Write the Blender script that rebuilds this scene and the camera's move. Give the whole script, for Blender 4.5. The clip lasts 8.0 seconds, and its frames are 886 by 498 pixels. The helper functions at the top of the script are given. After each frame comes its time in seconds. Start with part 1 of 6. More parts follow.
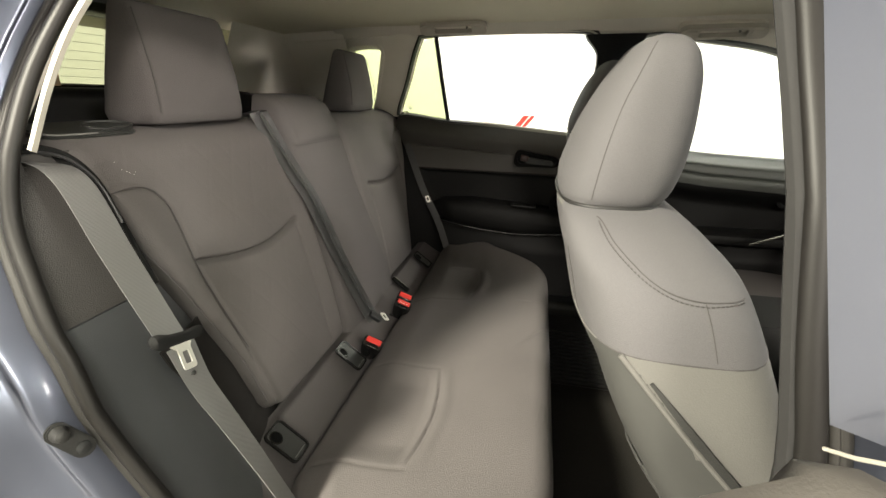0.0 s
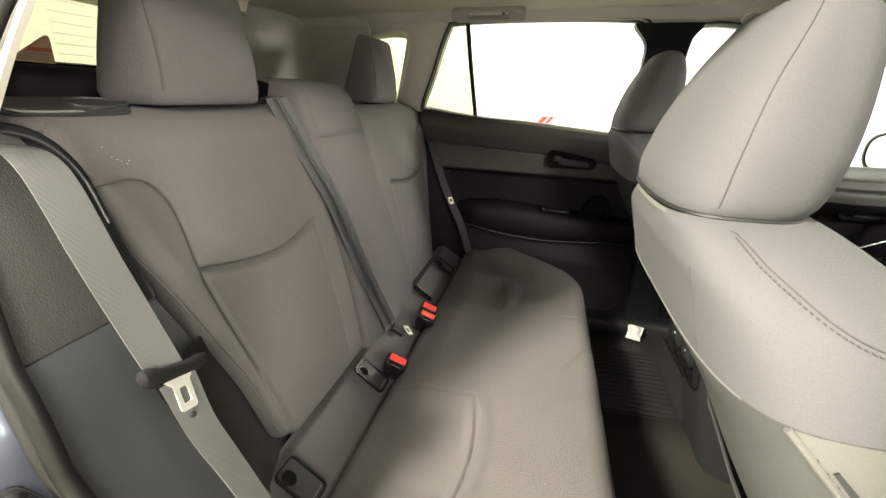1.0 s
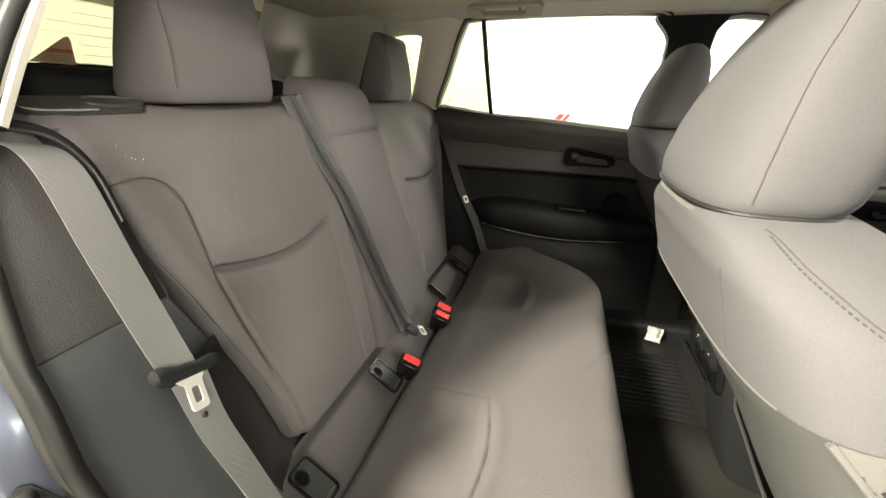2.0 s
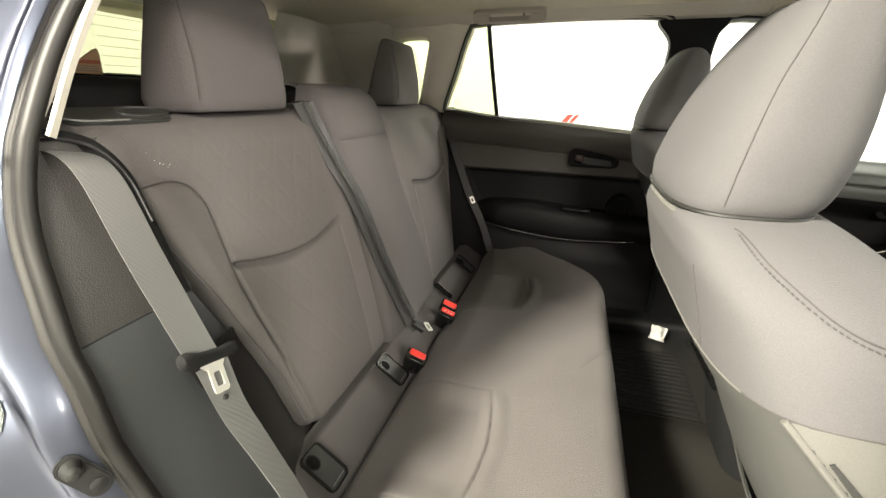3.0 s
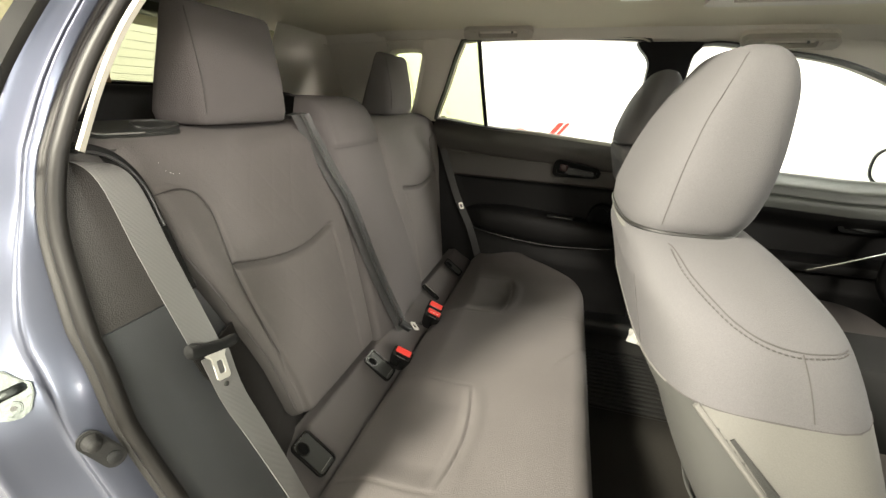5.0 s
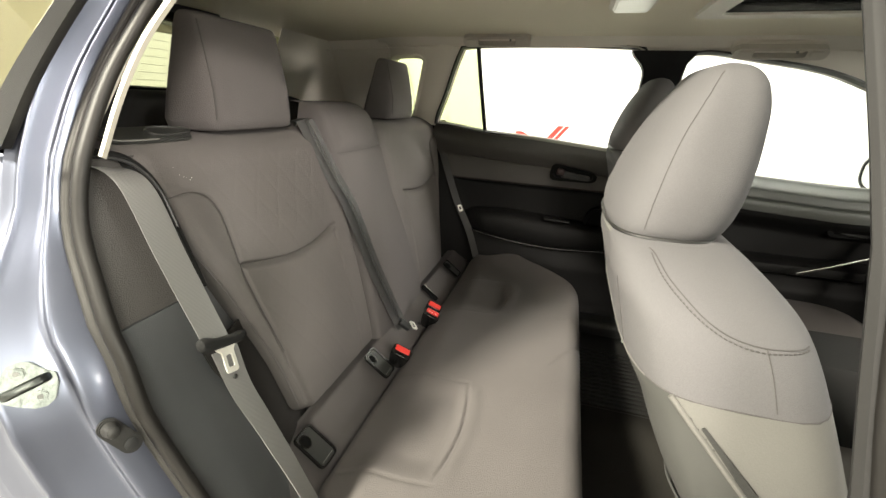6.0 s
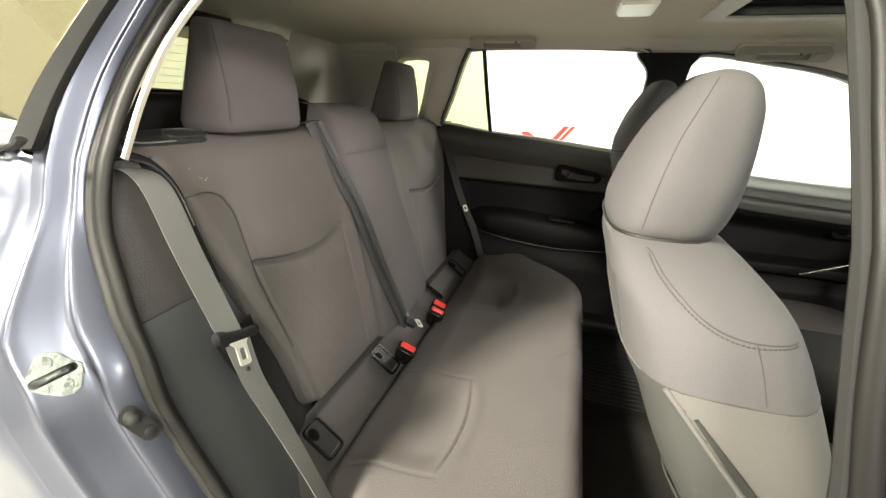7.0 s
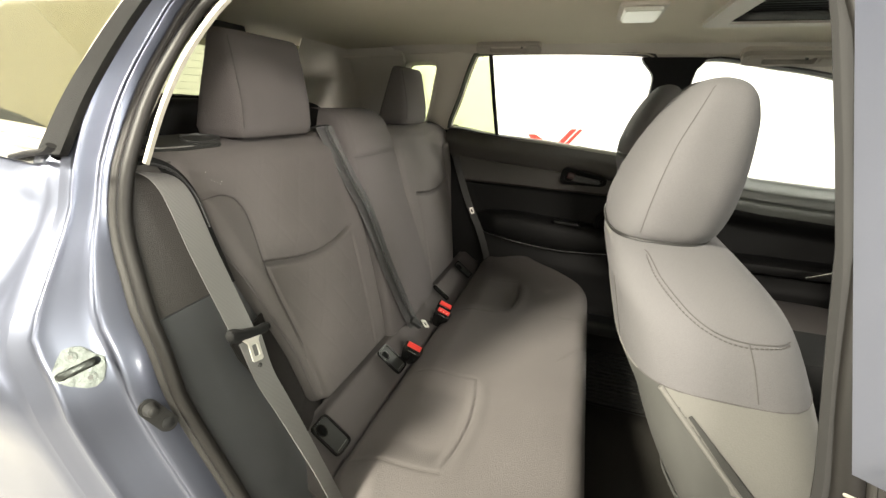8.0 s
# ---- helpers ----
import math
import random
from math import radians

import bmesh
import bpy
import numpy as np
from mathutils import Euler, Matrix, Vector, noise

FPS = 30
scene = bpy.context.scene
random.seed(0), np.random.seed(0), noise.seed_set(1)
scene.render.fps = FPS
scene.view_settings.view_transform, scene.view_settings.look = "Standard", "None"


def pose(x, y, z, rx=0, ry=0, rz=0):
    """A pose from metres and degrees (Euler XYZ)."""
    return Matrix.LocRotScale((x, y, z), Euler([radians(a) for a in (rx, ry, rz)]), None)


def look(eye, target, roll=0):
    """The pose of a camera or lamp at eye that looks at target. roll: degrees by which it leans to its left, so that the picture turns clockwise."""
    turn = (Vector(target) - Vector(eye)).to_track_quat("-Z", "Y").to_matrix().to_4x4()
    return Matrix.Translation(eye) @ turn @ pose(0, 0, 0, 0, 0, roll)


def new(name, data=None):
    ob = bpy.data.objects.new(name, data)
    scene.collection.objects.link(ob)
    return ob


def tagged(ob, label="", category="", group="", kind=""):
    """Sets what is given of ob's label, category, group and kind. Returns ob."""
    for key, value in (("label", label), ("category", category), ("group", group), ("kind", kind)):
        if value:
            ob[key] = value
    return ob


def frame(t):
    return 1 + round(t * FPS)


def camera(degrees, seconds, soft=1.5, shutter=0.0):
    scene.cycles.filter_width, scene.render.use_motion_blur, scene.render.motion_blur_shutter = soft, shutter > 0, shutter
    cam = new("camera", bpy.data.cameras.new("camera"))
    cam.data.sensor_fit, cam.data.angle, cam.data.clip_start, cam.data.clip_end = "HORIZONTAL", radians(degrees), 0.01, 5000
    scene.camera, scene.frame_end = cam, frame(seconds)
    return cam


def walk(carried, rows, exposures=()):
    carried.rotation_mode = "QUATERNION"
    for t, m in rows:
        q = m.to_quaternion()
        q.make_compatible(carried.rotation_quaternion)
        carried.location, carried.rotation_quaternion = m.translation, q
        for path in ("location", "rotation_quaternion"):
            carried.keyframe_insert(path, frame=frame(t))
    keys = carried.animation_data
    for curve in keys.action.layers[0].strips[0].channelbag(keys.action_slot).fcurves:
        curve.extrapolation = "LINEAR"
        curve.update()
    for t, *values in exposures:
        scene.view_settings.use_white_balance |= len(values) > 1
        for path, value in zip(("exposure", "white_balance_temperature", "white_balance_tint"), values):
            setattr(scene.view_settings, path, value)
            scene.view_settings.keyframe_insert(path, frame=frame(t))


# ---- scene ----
cam = camera(93.6, 8.0)
PATH = [
    (0, (0.473, -1.14, 1.322), (0.066, 0.694, 0.636), 0.2),
    (0.5, (0.413, -1.071, 1.304), (-0.005, 0.765, 0.631), 1.0),
    (1, (0.374, -1.031, 1.293), (-0.061, 0.798, 0.612), 1.3),
    (1.5, (0.366, -1.01, 1.286), (-0.101, 0.81, 0.601), 1.1),
    (3, (0.394, -1.052, 1.299), (-0.155, 0.745, 0.614), 0.3),
    (3.5, (0.402, -1.067, 1.306), (-0.149, 0.73, 0.623), 0.4),
    (4, (0.408, -1.083, 1.314), (-0.133, 0.718, 0.634), 0.8),
    (4.5, (0.419, -1.093, 1.321), (-0.108, 0.713, 0.643), 1.4),
    (6, (0.442, -1.138, 1.342), (-0.076, 0.673, 0.673), 2.2),
    (6.5, (0.446, -1.148, 1.346), (-0.084, 0.66, 0.675), 2.3),
    (7, (0.449, -1.159, 1.348), (-0.094, 0.645, 0.677), 2.2),
    (7.5, (0.456, -1.168, 1.351), (-0.105, 0.632, 0.684), 2.2),
    (8, (0.459, -1.178, 1.355), (-0.119, 0.618, 0.692), 2.1),
]
walk(cam, [(t, look(eye, target, roll)) for t, eye, target, roll in PATH],
     [(0.0, -0.28), (0.5, 0.08), (1.0, 0.2), (1.5, 0.23), (3.5, 0.18), (4.5, 0.12), (6.0, -0.01), (8.0, -0.07)])

# ---- world and light ----
world = bpy.data.worlds.new("world")
scene.world = world
world.use_nodes = True
world.node_tree.nodes["Background"].inputs["Color"].default_value = (0.9, 0.93, 1.0, 1)
world.node_tree.nodes["Background"].inputs["Strength"].default_value = 0.03


def area_lamp(name, eye, target, sx, sy, watts, colour=(1.0, 0.96, 0.88)):
    data = bpy.data.lights.new(name, "AREA")
    data.shape, data.size, data.size_y, data.energy, data.color = "RECTANGLE", sx, sy, watts, colour
    ob = new(name, data)
    ob.matrix_world = look(eye, target)
    return ob


area_lamp("booth_lamp_near", (-2.0, -3.4, 3.85), (0.35, -0.3, 0.7), 0.7, 0.6, 920, (1.0, 0.945, 0.785))
area_lamp("booth_lamp_near_front", (2.3, -3.5, 2.7), (-0.1, -0.6, 1.0), 1.3, 0.6, 205, (1.0, 0.92, 0.81))
area_lamp("booth_lamp_far", (0.6, 2.9, 3.3), (0.6, 3.6, 0.8), 6.0, 0.5, 165, (1.0, 0.97, 0.90))
area_lamp("booth_lamp_front", (5.0, 1.65, 1.8), (-0.1, -0.35, 1.15), 0.6, 0.6, 165, (1.0, 0.945, 0.85))
area_lamp("booth_lamp_east", (6.2, 0.0, 3.3), (7.0, 0.0, 0.8), 6.0, 0.5, 80, (1.0, 0.98, 0.86))
area_lamp("booth_lamp_rear", (-4.6, 0.0, 3.0), (-6.0, 0.0, 1.0), 6.0, 0.5, 52, (1.0, 0.97, 0.9))
# added unseen fill over the bonnet, brightens the upper near belt and far backrest
area_lamp("added_lamp_bonnet", (4.5, -1.0, 1.95), (-0.12, -0.6, 1.15), 0.6, 0.4, 105, (0.98, 0.97, 0.88))


# ---- materials ----
def material(name, colour, rough=0.6, metal=0.0, grain=0.0, scale=200.0, bump=0.0, stain=0.08, coat=0.0, spec=0.5, weave=0.0, knit=0.0):
    """A node material: base colour varied by a fine and a broad noise, with a relief of the fine one."""
    m = bpy.data.materials.new(name)
    m.use_nodes = True
    nt = m.node_tree
    b = nt.nodes["Principled BSDF"]
    b.inputs["Roughness"].default_value, b.inputs["Metallic"].default_value = rough, metal
    b.inputs["Coat Roughness"].default_value = 0.11
    b.inputs["Coat Weight"].default_value, b.inputs["Specular IOR Level"].default_value = coat, spec
    co = nt.nodes.new("ShaderNodeTexCoord")
    fine = nt.nodes.new("ShaderNodeTexNoise")
    fine.inputs["Scale"].default_value, fine.inputs["Detail"].default_value = scale, 4
    broad = nt.nodes.new("ShaderNodeTexNoise")
    broad.inputs["Scale"].default_value, broad.inputs["Detail"].default_value = 5.0, 3
    nt.links.new(co.outputs["Object"], fine.inputs["Vector"])
    nt.links.new(co.outputs["Object"], broad.inputs["Vector"])
    add = nt.nodes.new("ShaderNodeMath")
    add.operation = "MULTIPLY_ADD"
    add.inputs[1].default_value = grain
    nt.links.new(fine.outputs["Fac"], add.inputs[0])
    mul = nt.nodes.new("ShaderNodeMath")
    mul.operation = "MULTIPLY_ADD"
    mul.inputs[1].default_value, mul.inputs[2].default_value = stain, 1.0 - 0.5 * (grain + stain)
    nt.links.new(broad.outputs["Fac"], mul.inputs[0])
    nt.links.new(mul.outputs[0], add.inputs[2])
    mix = nt.nodes.new("ShaderNodeVectorMath")
    mix.operation = "SCALE"
    mix.inputs[0].default_value = colour
    nt.links.new(add.outputs[0], mix.inputs["Scale"])
    nt.links.new(mix.outputs[0], b.inputs["Base Color"])
    if bump:
        bp = nt.nodes.new("ShaderNodeBump")
        bp.inputs["Strength"].default_value, bp.inputs["Distance"].default_value = bump, 0.001
        height = fine.outputs["Fac"]
        if weave:
            wv = nt.nodes.new("ShaderNodeTexVoronoi")
            wv.inputs["Scale"].default_value = weave
            nt.links.new(co.outputs["Object"], wv.inputs["Vector"])
            sm = nt.nodes.new("ShaderNodeMath")
            sm.operation = "ADD"
            sm.operation = "MULTIPLY_ADD"
            sm.inputs[1].default_value = 0.4
            nt.links.new(fine.outputs["Fac"], sm.inputs[0])
            nt.links.new(wv.outputs["Distance"], sm.inputs[2])
            height = sm.outputs[0]
        if knit:
            rows = []
            for direction, period in (("Z", knit), ("DIAGONAL", knit * 1.3)):
                wave = nt.nodes.new("ShaderNodeTexWave")
                wave.bands_direction = direction
                wave.inputs["Scale"].default_value = 0.314 / period
                nt.links.new(co.outputs["Object"], wave.inputs["Vector"])
                rows.append(wave.outputs["Fac"])
            sm = nt.nodes.new("ShaderNodeMath")
            sm.operation = "MULTIPLY"
            nt.links.new(rows[0], sm.inputs[0])
            nt.links.new(rows[1], sm.inputs[1])
            height = sm.outputs[0]
        nt.links.new(height, bp.inputs["Height"])
        nt.links.new(bp.outputs[0], b.inputs["Normal"])
    return m


def glass(name, tint, rough=0.0):
    """Thin tinted glass: clear through, with a weak mirror on top."""
    m = bpy.data.materials.new(name)
    m.use_nodes = True
    nt = m.node_tree
    nt.nodes.remove(nt.nodes["Principled BSDF"])
    tr = nt.nodes.new("ShaderNodeBsdfTransparent")
    tr.inputs["Color"].default_value = (*tint, 1)
    gl = nt.nodes.new("ShaderNodeBsdfGlossy")
    gl.inputs["Roughness"].default_value = 0.02
    lw = nt.nodes.new("ShaderNodeLayerWeight")
    pw = nt.nodes.new("ShaderNodeMath")
    pw.operation = "POWER"
    pw.inputs[1].default_value = 4.0
    nt.links.new(lw.outputs["Facing"], pw.inputs[0])
    fr = nt.nodes.new("ShaderNodeMath")
    fr.operation = "MULTIPLY_ADD"
    fr.inputs[1].default_value, fr.inputs[2].default_value = 0.5, 0.03
    nt.links.new(pw.outputs[0], fr.inputs[0])
    mix = nt.nodes.new("ShaderNodeMixShader")
    nt.links.new(fr.outputs[0], mix.inputs[0])
    nt.links.new(tr.outputs[0], mix.inputs[1])
    nt.links.new(gl.outputs[0], mix.inputs[2])
    nt.links.new(mix.outputs[0], nt.nodes["Material Output"].inputs["Surface"])
    return m


FABRIC = material("seat_fabric", (0.117, 0.107, 0.1045), 0.95, grain=0.4, scale=1000, bump=0.55, stain=0.28, spec=0.25, weave=480)
FABRIC_SIDE = material("seat_side_fabric", (0.104, 0.095, 0.095), 0.95, grain=0.4, scale=1000, bump=0.55, stain=0.28, spec=0.25, weave=480)
FABRIC_FRONT = material("front_seat_fabric", (0.110, 0.106, 0.109), 0.95, grain=0.4, scale=1000, bump=0.4, stain=0.16, spec=0.25, weave=950)
FABRIC_BACK = material("front_seat_back_fabric", (0.136, 0.132, 0.123), 0.9, grain=0.3, scale=1000, bump=0.2, stain=0.1, spec=0.25, weave=520)
THREAD = material("thread", (0.062, 0.057, 0.056), 0.9, grain=0.2, scale=2000, bump=0.2)
ZIP = material("strip_webbing", (0.028, 0.028, 0.026), 0.7, grain=0.3, scale=900, bump=0.5, stain=0.1, weave=700)
VINYL = material("black_vinyl", (0.0065, 0.0064, 0.0063), 0.6, spec=0.22, grain=0.3, scale=500, bump=0.5, stain=0.15)
VINYL_GREY = material("grey_vinyl", (0.062, 0.058, 0.0535), 0.5, spec=0.4, grain=0.35, scale=450, bump=0.9, stain=0.15, weave=380)
# base colour raised to carry the window light that falls on the ledge
LEDGE_LIT = material("lit_ledge_vinyl", (0.25, 0.245, 0.20), 0.42, spec=0.5, grain=0.2, scale=500, bump=0.3, stain=0.12)
# lighter than the card below and greenish, in place of windscreen light
CARD_TOP_LIT = material("lit_door_top_vinyl", (0.045, 0.048, 0.042), 0.42, spec=0.5, grain=0.2, scale=500, bump=0.3, stain=0.15)
PLASTIC = material("dark_plastic", (0.014, 0.0145, 0.015), 0.42, grain=0.2, scale=600, bump=0.3, stain=0.2)
COVER = material("cover_plastic", (0.032, 0.033, 0.031), 0.33, grain=0.2, scale=500, bump=0.15, stain=0.2)
PLASTIC_BLUE = material("slate_plastic", (0.088, 0.092, 0.096), 0.5, grain=0.2, scale=700, bump=0.4, stain=0.2)
# dark cloth that holds the shade of the recess beside the bolster
FLANK_SHADE = material("shaded_flank_cloth", (0.028, 0.026, 0.025), 0.9, grain=0.4, scale=600, bump=0.4, stain=0.2, spec=0.2)
PLASTIC_GREY = material("grey_plastic", (0.17, 0.17, 0.16), 0.5, grain=0.1, scale=600, bump=0.3, stain=0.15)
POCKET = material("pocket_fabric", (0.062, 0.062, 0.058), 0.8, grain=0.15, scale=900, bump=0.3, stain=0.12, spec=0.3)
TRIM_TAUPE = material("taupe_trim", (0.085, 0.078, 0.07), 0.6, grain=0.1, scale=500, bump=0.3, stain=0.1)
PLASTIC_POST = material("post_plastic", (0.022, 0.0215, 0.021), 0.72, grain=0.15, scale=600, bump=0.08, stain=0.15, spec=0.25)
HANDLE_BLACK = material("handle_black", (0.003, 0.003, 0.003), 0.6, grain=0.2, scale=600, stain=0.2, spec=0.1)
MATT_BLACK = material("matt_black_plastic", (0.013, 0.013, 0.013), 0.85, grain=0.2, scale=600, bump=0.2, stain=0.2, spec=0.2)
GLOSS_BLACK = material("gloss_black", (0.012, 0.012, 0.012), 0.2, grain=0.1, scale=300, stain=0.2)
RUBBER = material("black_rubber", (0.016, 0.0155, 0.0145), 0.55, grain=0.2, scale=400, bump=0.3, stain=0.2)
SEAL_LIP = material("seal_lip_rubber", (0.017, 0.0155, 0.0135), 0.6, grain=0.2, scale=500, bump=0.2, stain=0.2)
SEAL = material("door_seal_rubber", (0.011, 0.010, 0.009), 0.5, grain=0.2, scale=500, bump=0.05, stain=0.2, spec=0.3)
PAINT = material("slate_blue_paint", (0.150, 0.163, 0.212), 0.36, 0.86, grain=0.06, scale=2500, stain=0.06, coat=0.5)
METAL = material("zinc_metal", (0.09, 0.098, 0.092), 0.34, 1.0, grain=0.4, scale=90, bump=1.0, stain=0.6)
CHROME = material("satin_chrome", (0.75, 0.74, 0.7), 0.22, 1.0, grain=0.05, scale=400, stain=0.08)
MIRROR = material("mirror_silver", (0.9, 0.9, 0.9), 0.02, 1.0, stain=0.02)
TONGUE = material("belt_tongue_steel", (0.8, 0.78, 0.72), 0.42, 0.55, grain=0.08, scale=300, stain=0.1)
BLACK_WEB = material("black_webbing", (0.03, 0.03, 0.03), 0.5, grain=0.25, scale=1200, bump=0.6, stain=0.1, weave=900)
TRIM_GREY = material("trim_grey_vinyl", (0.066, 0.0615, 0.059), 0.6, grain=0.35, scale=700, bump=0.5, stain=0.15, weave=620)
KNOB = material("brown_knob_plastic", (0.03, 0.009, 0.008), 0.4, grain=0.1, scale=400, stain=0.1)
RED = material("red_plastic", (0.75, 0.045, 0.035), 0.35, grain=0.1, scale=400, stain=0.1)
WEBBING = material("grey_webbing", (0.19, 0.187, 0.185), 0.38, spec=0.8, grain=0.25, scale=1200, bump=0.2, stain=0.08, knit=0.0022)
WEBBING_DARK = material("dark_webbing", (0.026, 0.026, 0.026), 0.3, spec=0.7, grain=0.25, scale=1200, bump=0.6, stain=0.1, weave=900)
LINER = material("headliner_cloth", (0.68, 0.632, 0.525), 0.95, grain=0.12, scale=700, bump=0.4, stain=0.08, spec=0.2)
LINER_TRIM = material("pillar_trim_plastic", (0.62, 0.58, 0.525), 0.6, grain=0.08, scale=500, bump=0.2, stain=0.08)
GRIP = material("grip_plastic", (0.44, 0.41, 0.37), 0.5, grain=0.08, scale=500, bump=0.2, stain=0.08)
CREAM = material("cream_trim", (0.43, 0.405, 0.345), 0.5, grain=0.06, scale=400, stain=0.08)
CARPET = material("carpet", (0.022, 0.0205, 0.018), 1.0, grain=0.6, scale=350, bump=1.0, stain=0.4, spec=0.1)
LENS = material("lamp_lens", (0.8, 0.8, 0.74), 0.3, grain=0.05, scale=300, stain=0.05)
WALL_WHITE = material("white_wall_paint", (0.86, 0.86, 0.85), 0.7, grain=0.04, scale=60, bump=0.1, stain=0.05)
# grey for surfaces out of view, keeps bounced light low
UNSEEN_GREY = material("unseen_wall_grey", (0.4, 0.4, 0.39), 0.7, grain=0.04, scale=60, bump=0.1, stain=0.05)
CONCRETE = material("concrete", (0.5, 0.485, 0.455), 0.6, grain=0.2, scale=40, bump=0.2, stain=0.3)
PAPER = material("white_paper", (0.85, 0.84, 0.8), 0.8, grain=0.05, scale=200, bump=0.2, stain=0.06)
ORANGE = material("orange_plastic", (0.42, 0.27, 0.15), 0.5, grain=0.1, scale=100, stain=0.2)
BROWN_RED = material("faded_red_print", (0.33, 0.09, 0.05), 0.5, grain=0.1, scale=100, stain=0.2)
GLASS_CLEAR = glass("clear_glass", (0.93, 0.96, 0.94))
GLASS_SIDE = glass("green_privacy_glass", (0.71, 0.75, 0.58))
GLASS_REAR = glass("rear_privacy_glass", (0.66, 0.68, 0.57))
GLASS_DARK = glass("dark_privacy_glass", (0.64, 0.64, 0.57))


# ---- mesh tools ----
def smooth_mesh(name, verts, faces, sharp=40):
    me = bpy.data.meshes.new(name)
    me.from_pydata([tuple(v) for v in verts], [], faces)
    bm = bmesh.new()
    bm.from_mesh(me)
    bmesh.ops.recalc_face_normals(bm, faces=bm.faces)
    for f in bm.faces:
        f.smooth = True
    for e in bm.edges:
        if len(e.link_faces) == 2 and e.calc_face_angle(0) > radians(sharp):
            e.smooth = False
    bm.to_mesh(me)
    bm.free()
    return me


def part(name, me, mat, parent=None, label=""):
    ob = new(name, me)
    if not me.materials:
        me.materials.append(mat)
    if parent:
        ob.parent = parent
    if label:
        ob["label"] = label
    return ob


def thing(name, label, category, group="", kind="", at=(0, 0, 0)):
    ob = new(name)
    ob.empty_display_size = 0.05
    ob.location = at
    return tagged(ob, label, category, group, kind)


def loft(name, loops, cap=True, closed=True, ring=False, sharp=40):
    n, verts, faces = len(loops[0]), [], []
    for lp in loops:
        verts += [Vector(p) for p in lp]
    m = len(loops)
    for i in range(m if ring else m - 1):
        j = (i + 1) % m
        for k in range(n if closed else n - 1):
            l = (k + 1) % n
            faces.append((i * n + k, i * n + l, j * n + l, j * n + k))
    if cap and closed and not ring:
        faces.append(tuple(range(n - 1, -1, -1)))
        faces.append(tuple((m - 1) * n + k for k in range(n)))
    return smooth_mesh(name, verts, faces, sharp)


def curve_points(pts, n, loop=False):
    """n points along a smooth Catmull-Rom line through pts, evenly by length."""
    P = [Vector(p) for p in pts]
    m, out = len(P), []
    segs = m if loop else m - 1
    for i in range(segs):
        a = P[(i - 1) % m] if loop or i > 0 else P[0] * 2 - P[1]
        b, c = P[i], P[(i + 1) % m]
        d = P[(i + 2) % m] if loop or i + 2 < m else P[-1] * 2 - P[-2]
        for k in range(24):
            t = k / 24
            out.append(0.5 * (2 * b + (c - a) * t + (2 * a - 5 * b + 4 * c - d) * t * t + (3 * b - a - 3 * c + d) * t ** 3))
    out.append(P[0].copy() if loop else P[-1].copy())
    length = [0.0]
    for a, b in zip(out, out[1:]):
        length.append(length[-1] + (b - a).length)
    res, j = [], 0
    for i in range(n):
        s = length[-1] * i / (n if loop else n - 1)
        while j < len(length) - 2 and length[j + 1] < s:
            j += 1
        f = (s - length[j]) / max(1e-9, length[j + 1] - length[j])
        res.append(out[j].lerp(out[j + 1], min(1, max(0, f))))
    return res


def tube(name, pts, radius, sides=8, n=24, loop=False, flat=1.0, side=None):
    """A tube along pts; flat squeezes it along side."""
    P = curve_points(pts, n, loop)
    loops = []
    up = Vector(side) if side else Vector((0.13, 0.3, 0.95))
    for i, p in enumerate(P):
        a = P[(i - 1) % n] if loop or i else p
        b = P[(i + 1) % n] if loop or i < n - 1 else p
        d = (b - a).normalized()
        u = (up - d * up.dot(d)).normalized()
        v = d.cross(u)
        loops.append([p + radius * (flat * math.cos(q) * u + math.sin(q) * v) for q in (2 * math.pi * k / sides for k in range(sides))])
    return loft(name, loops, ring=loop)


def ribbon(name, pts, wides, thick=0.0016, n=40):
    """A strap along pts, whose half-width vectors run through wides."""
    P, W = curve_points(pts, n), None
    W = [Vector(w) for w in wides]
    loops = []
    for i, p in enumerate(P):
        f = i / (n - 1) * (len(W) - 1)
        k = min(int(f), len(W) - 2)
        w = W[k].lerp(W[k + 1], f - k)
        d = (P[min(i + 1, n - 1)] - P[max(i - 1, 0)]).normalized()
        nrm = d.cross(w).normalized() * thick / 2
        loops.append([p - w + nrm, p - w * 0.5 + nrm, p + nrm, p + w * 0.5 + nrm, p + w + nrm, p + w - nrm, p + w * 0.5 - nrm, p - nrm, p - w * 0.5 - nrm, p - w - nrm])
    return loft(name, loops, sharp=60)


def sheet(name, nu, nv, front, back, sharp=50):
    """A closed body between a front and a back surface over the unit square."""
    verts, faces = [], []
    for f in (front, back):
        for j in range(nv + 1):
            for i in range(nu + 1):
                verts.append(Vector(f(i / nu, j / nv)))
    o, w = (nu + 1) * (nv + 1), nu + 1
    for j in range(nv):
        for i in range(nu):
            a = j * w + i
            faces.append((a, a + 1, a + 1 + w, a + w))
            faces.append((o + a, o + a + w, o + a + 1 + w, o + a + 1))
    rim = [i for i in range(nu)] + [j * w + nu for j in range(nv)] + [nv * w + i for i in range(nu, 0, -1)] + [j * w for j in range(nv, 0, -1)]
    for a, b in zip(rim, rim[1:] + rim[:1]):
        faces.append((a, o + a, o + b, b))
    return smooth_mesh(name, verts, faces, sharp)


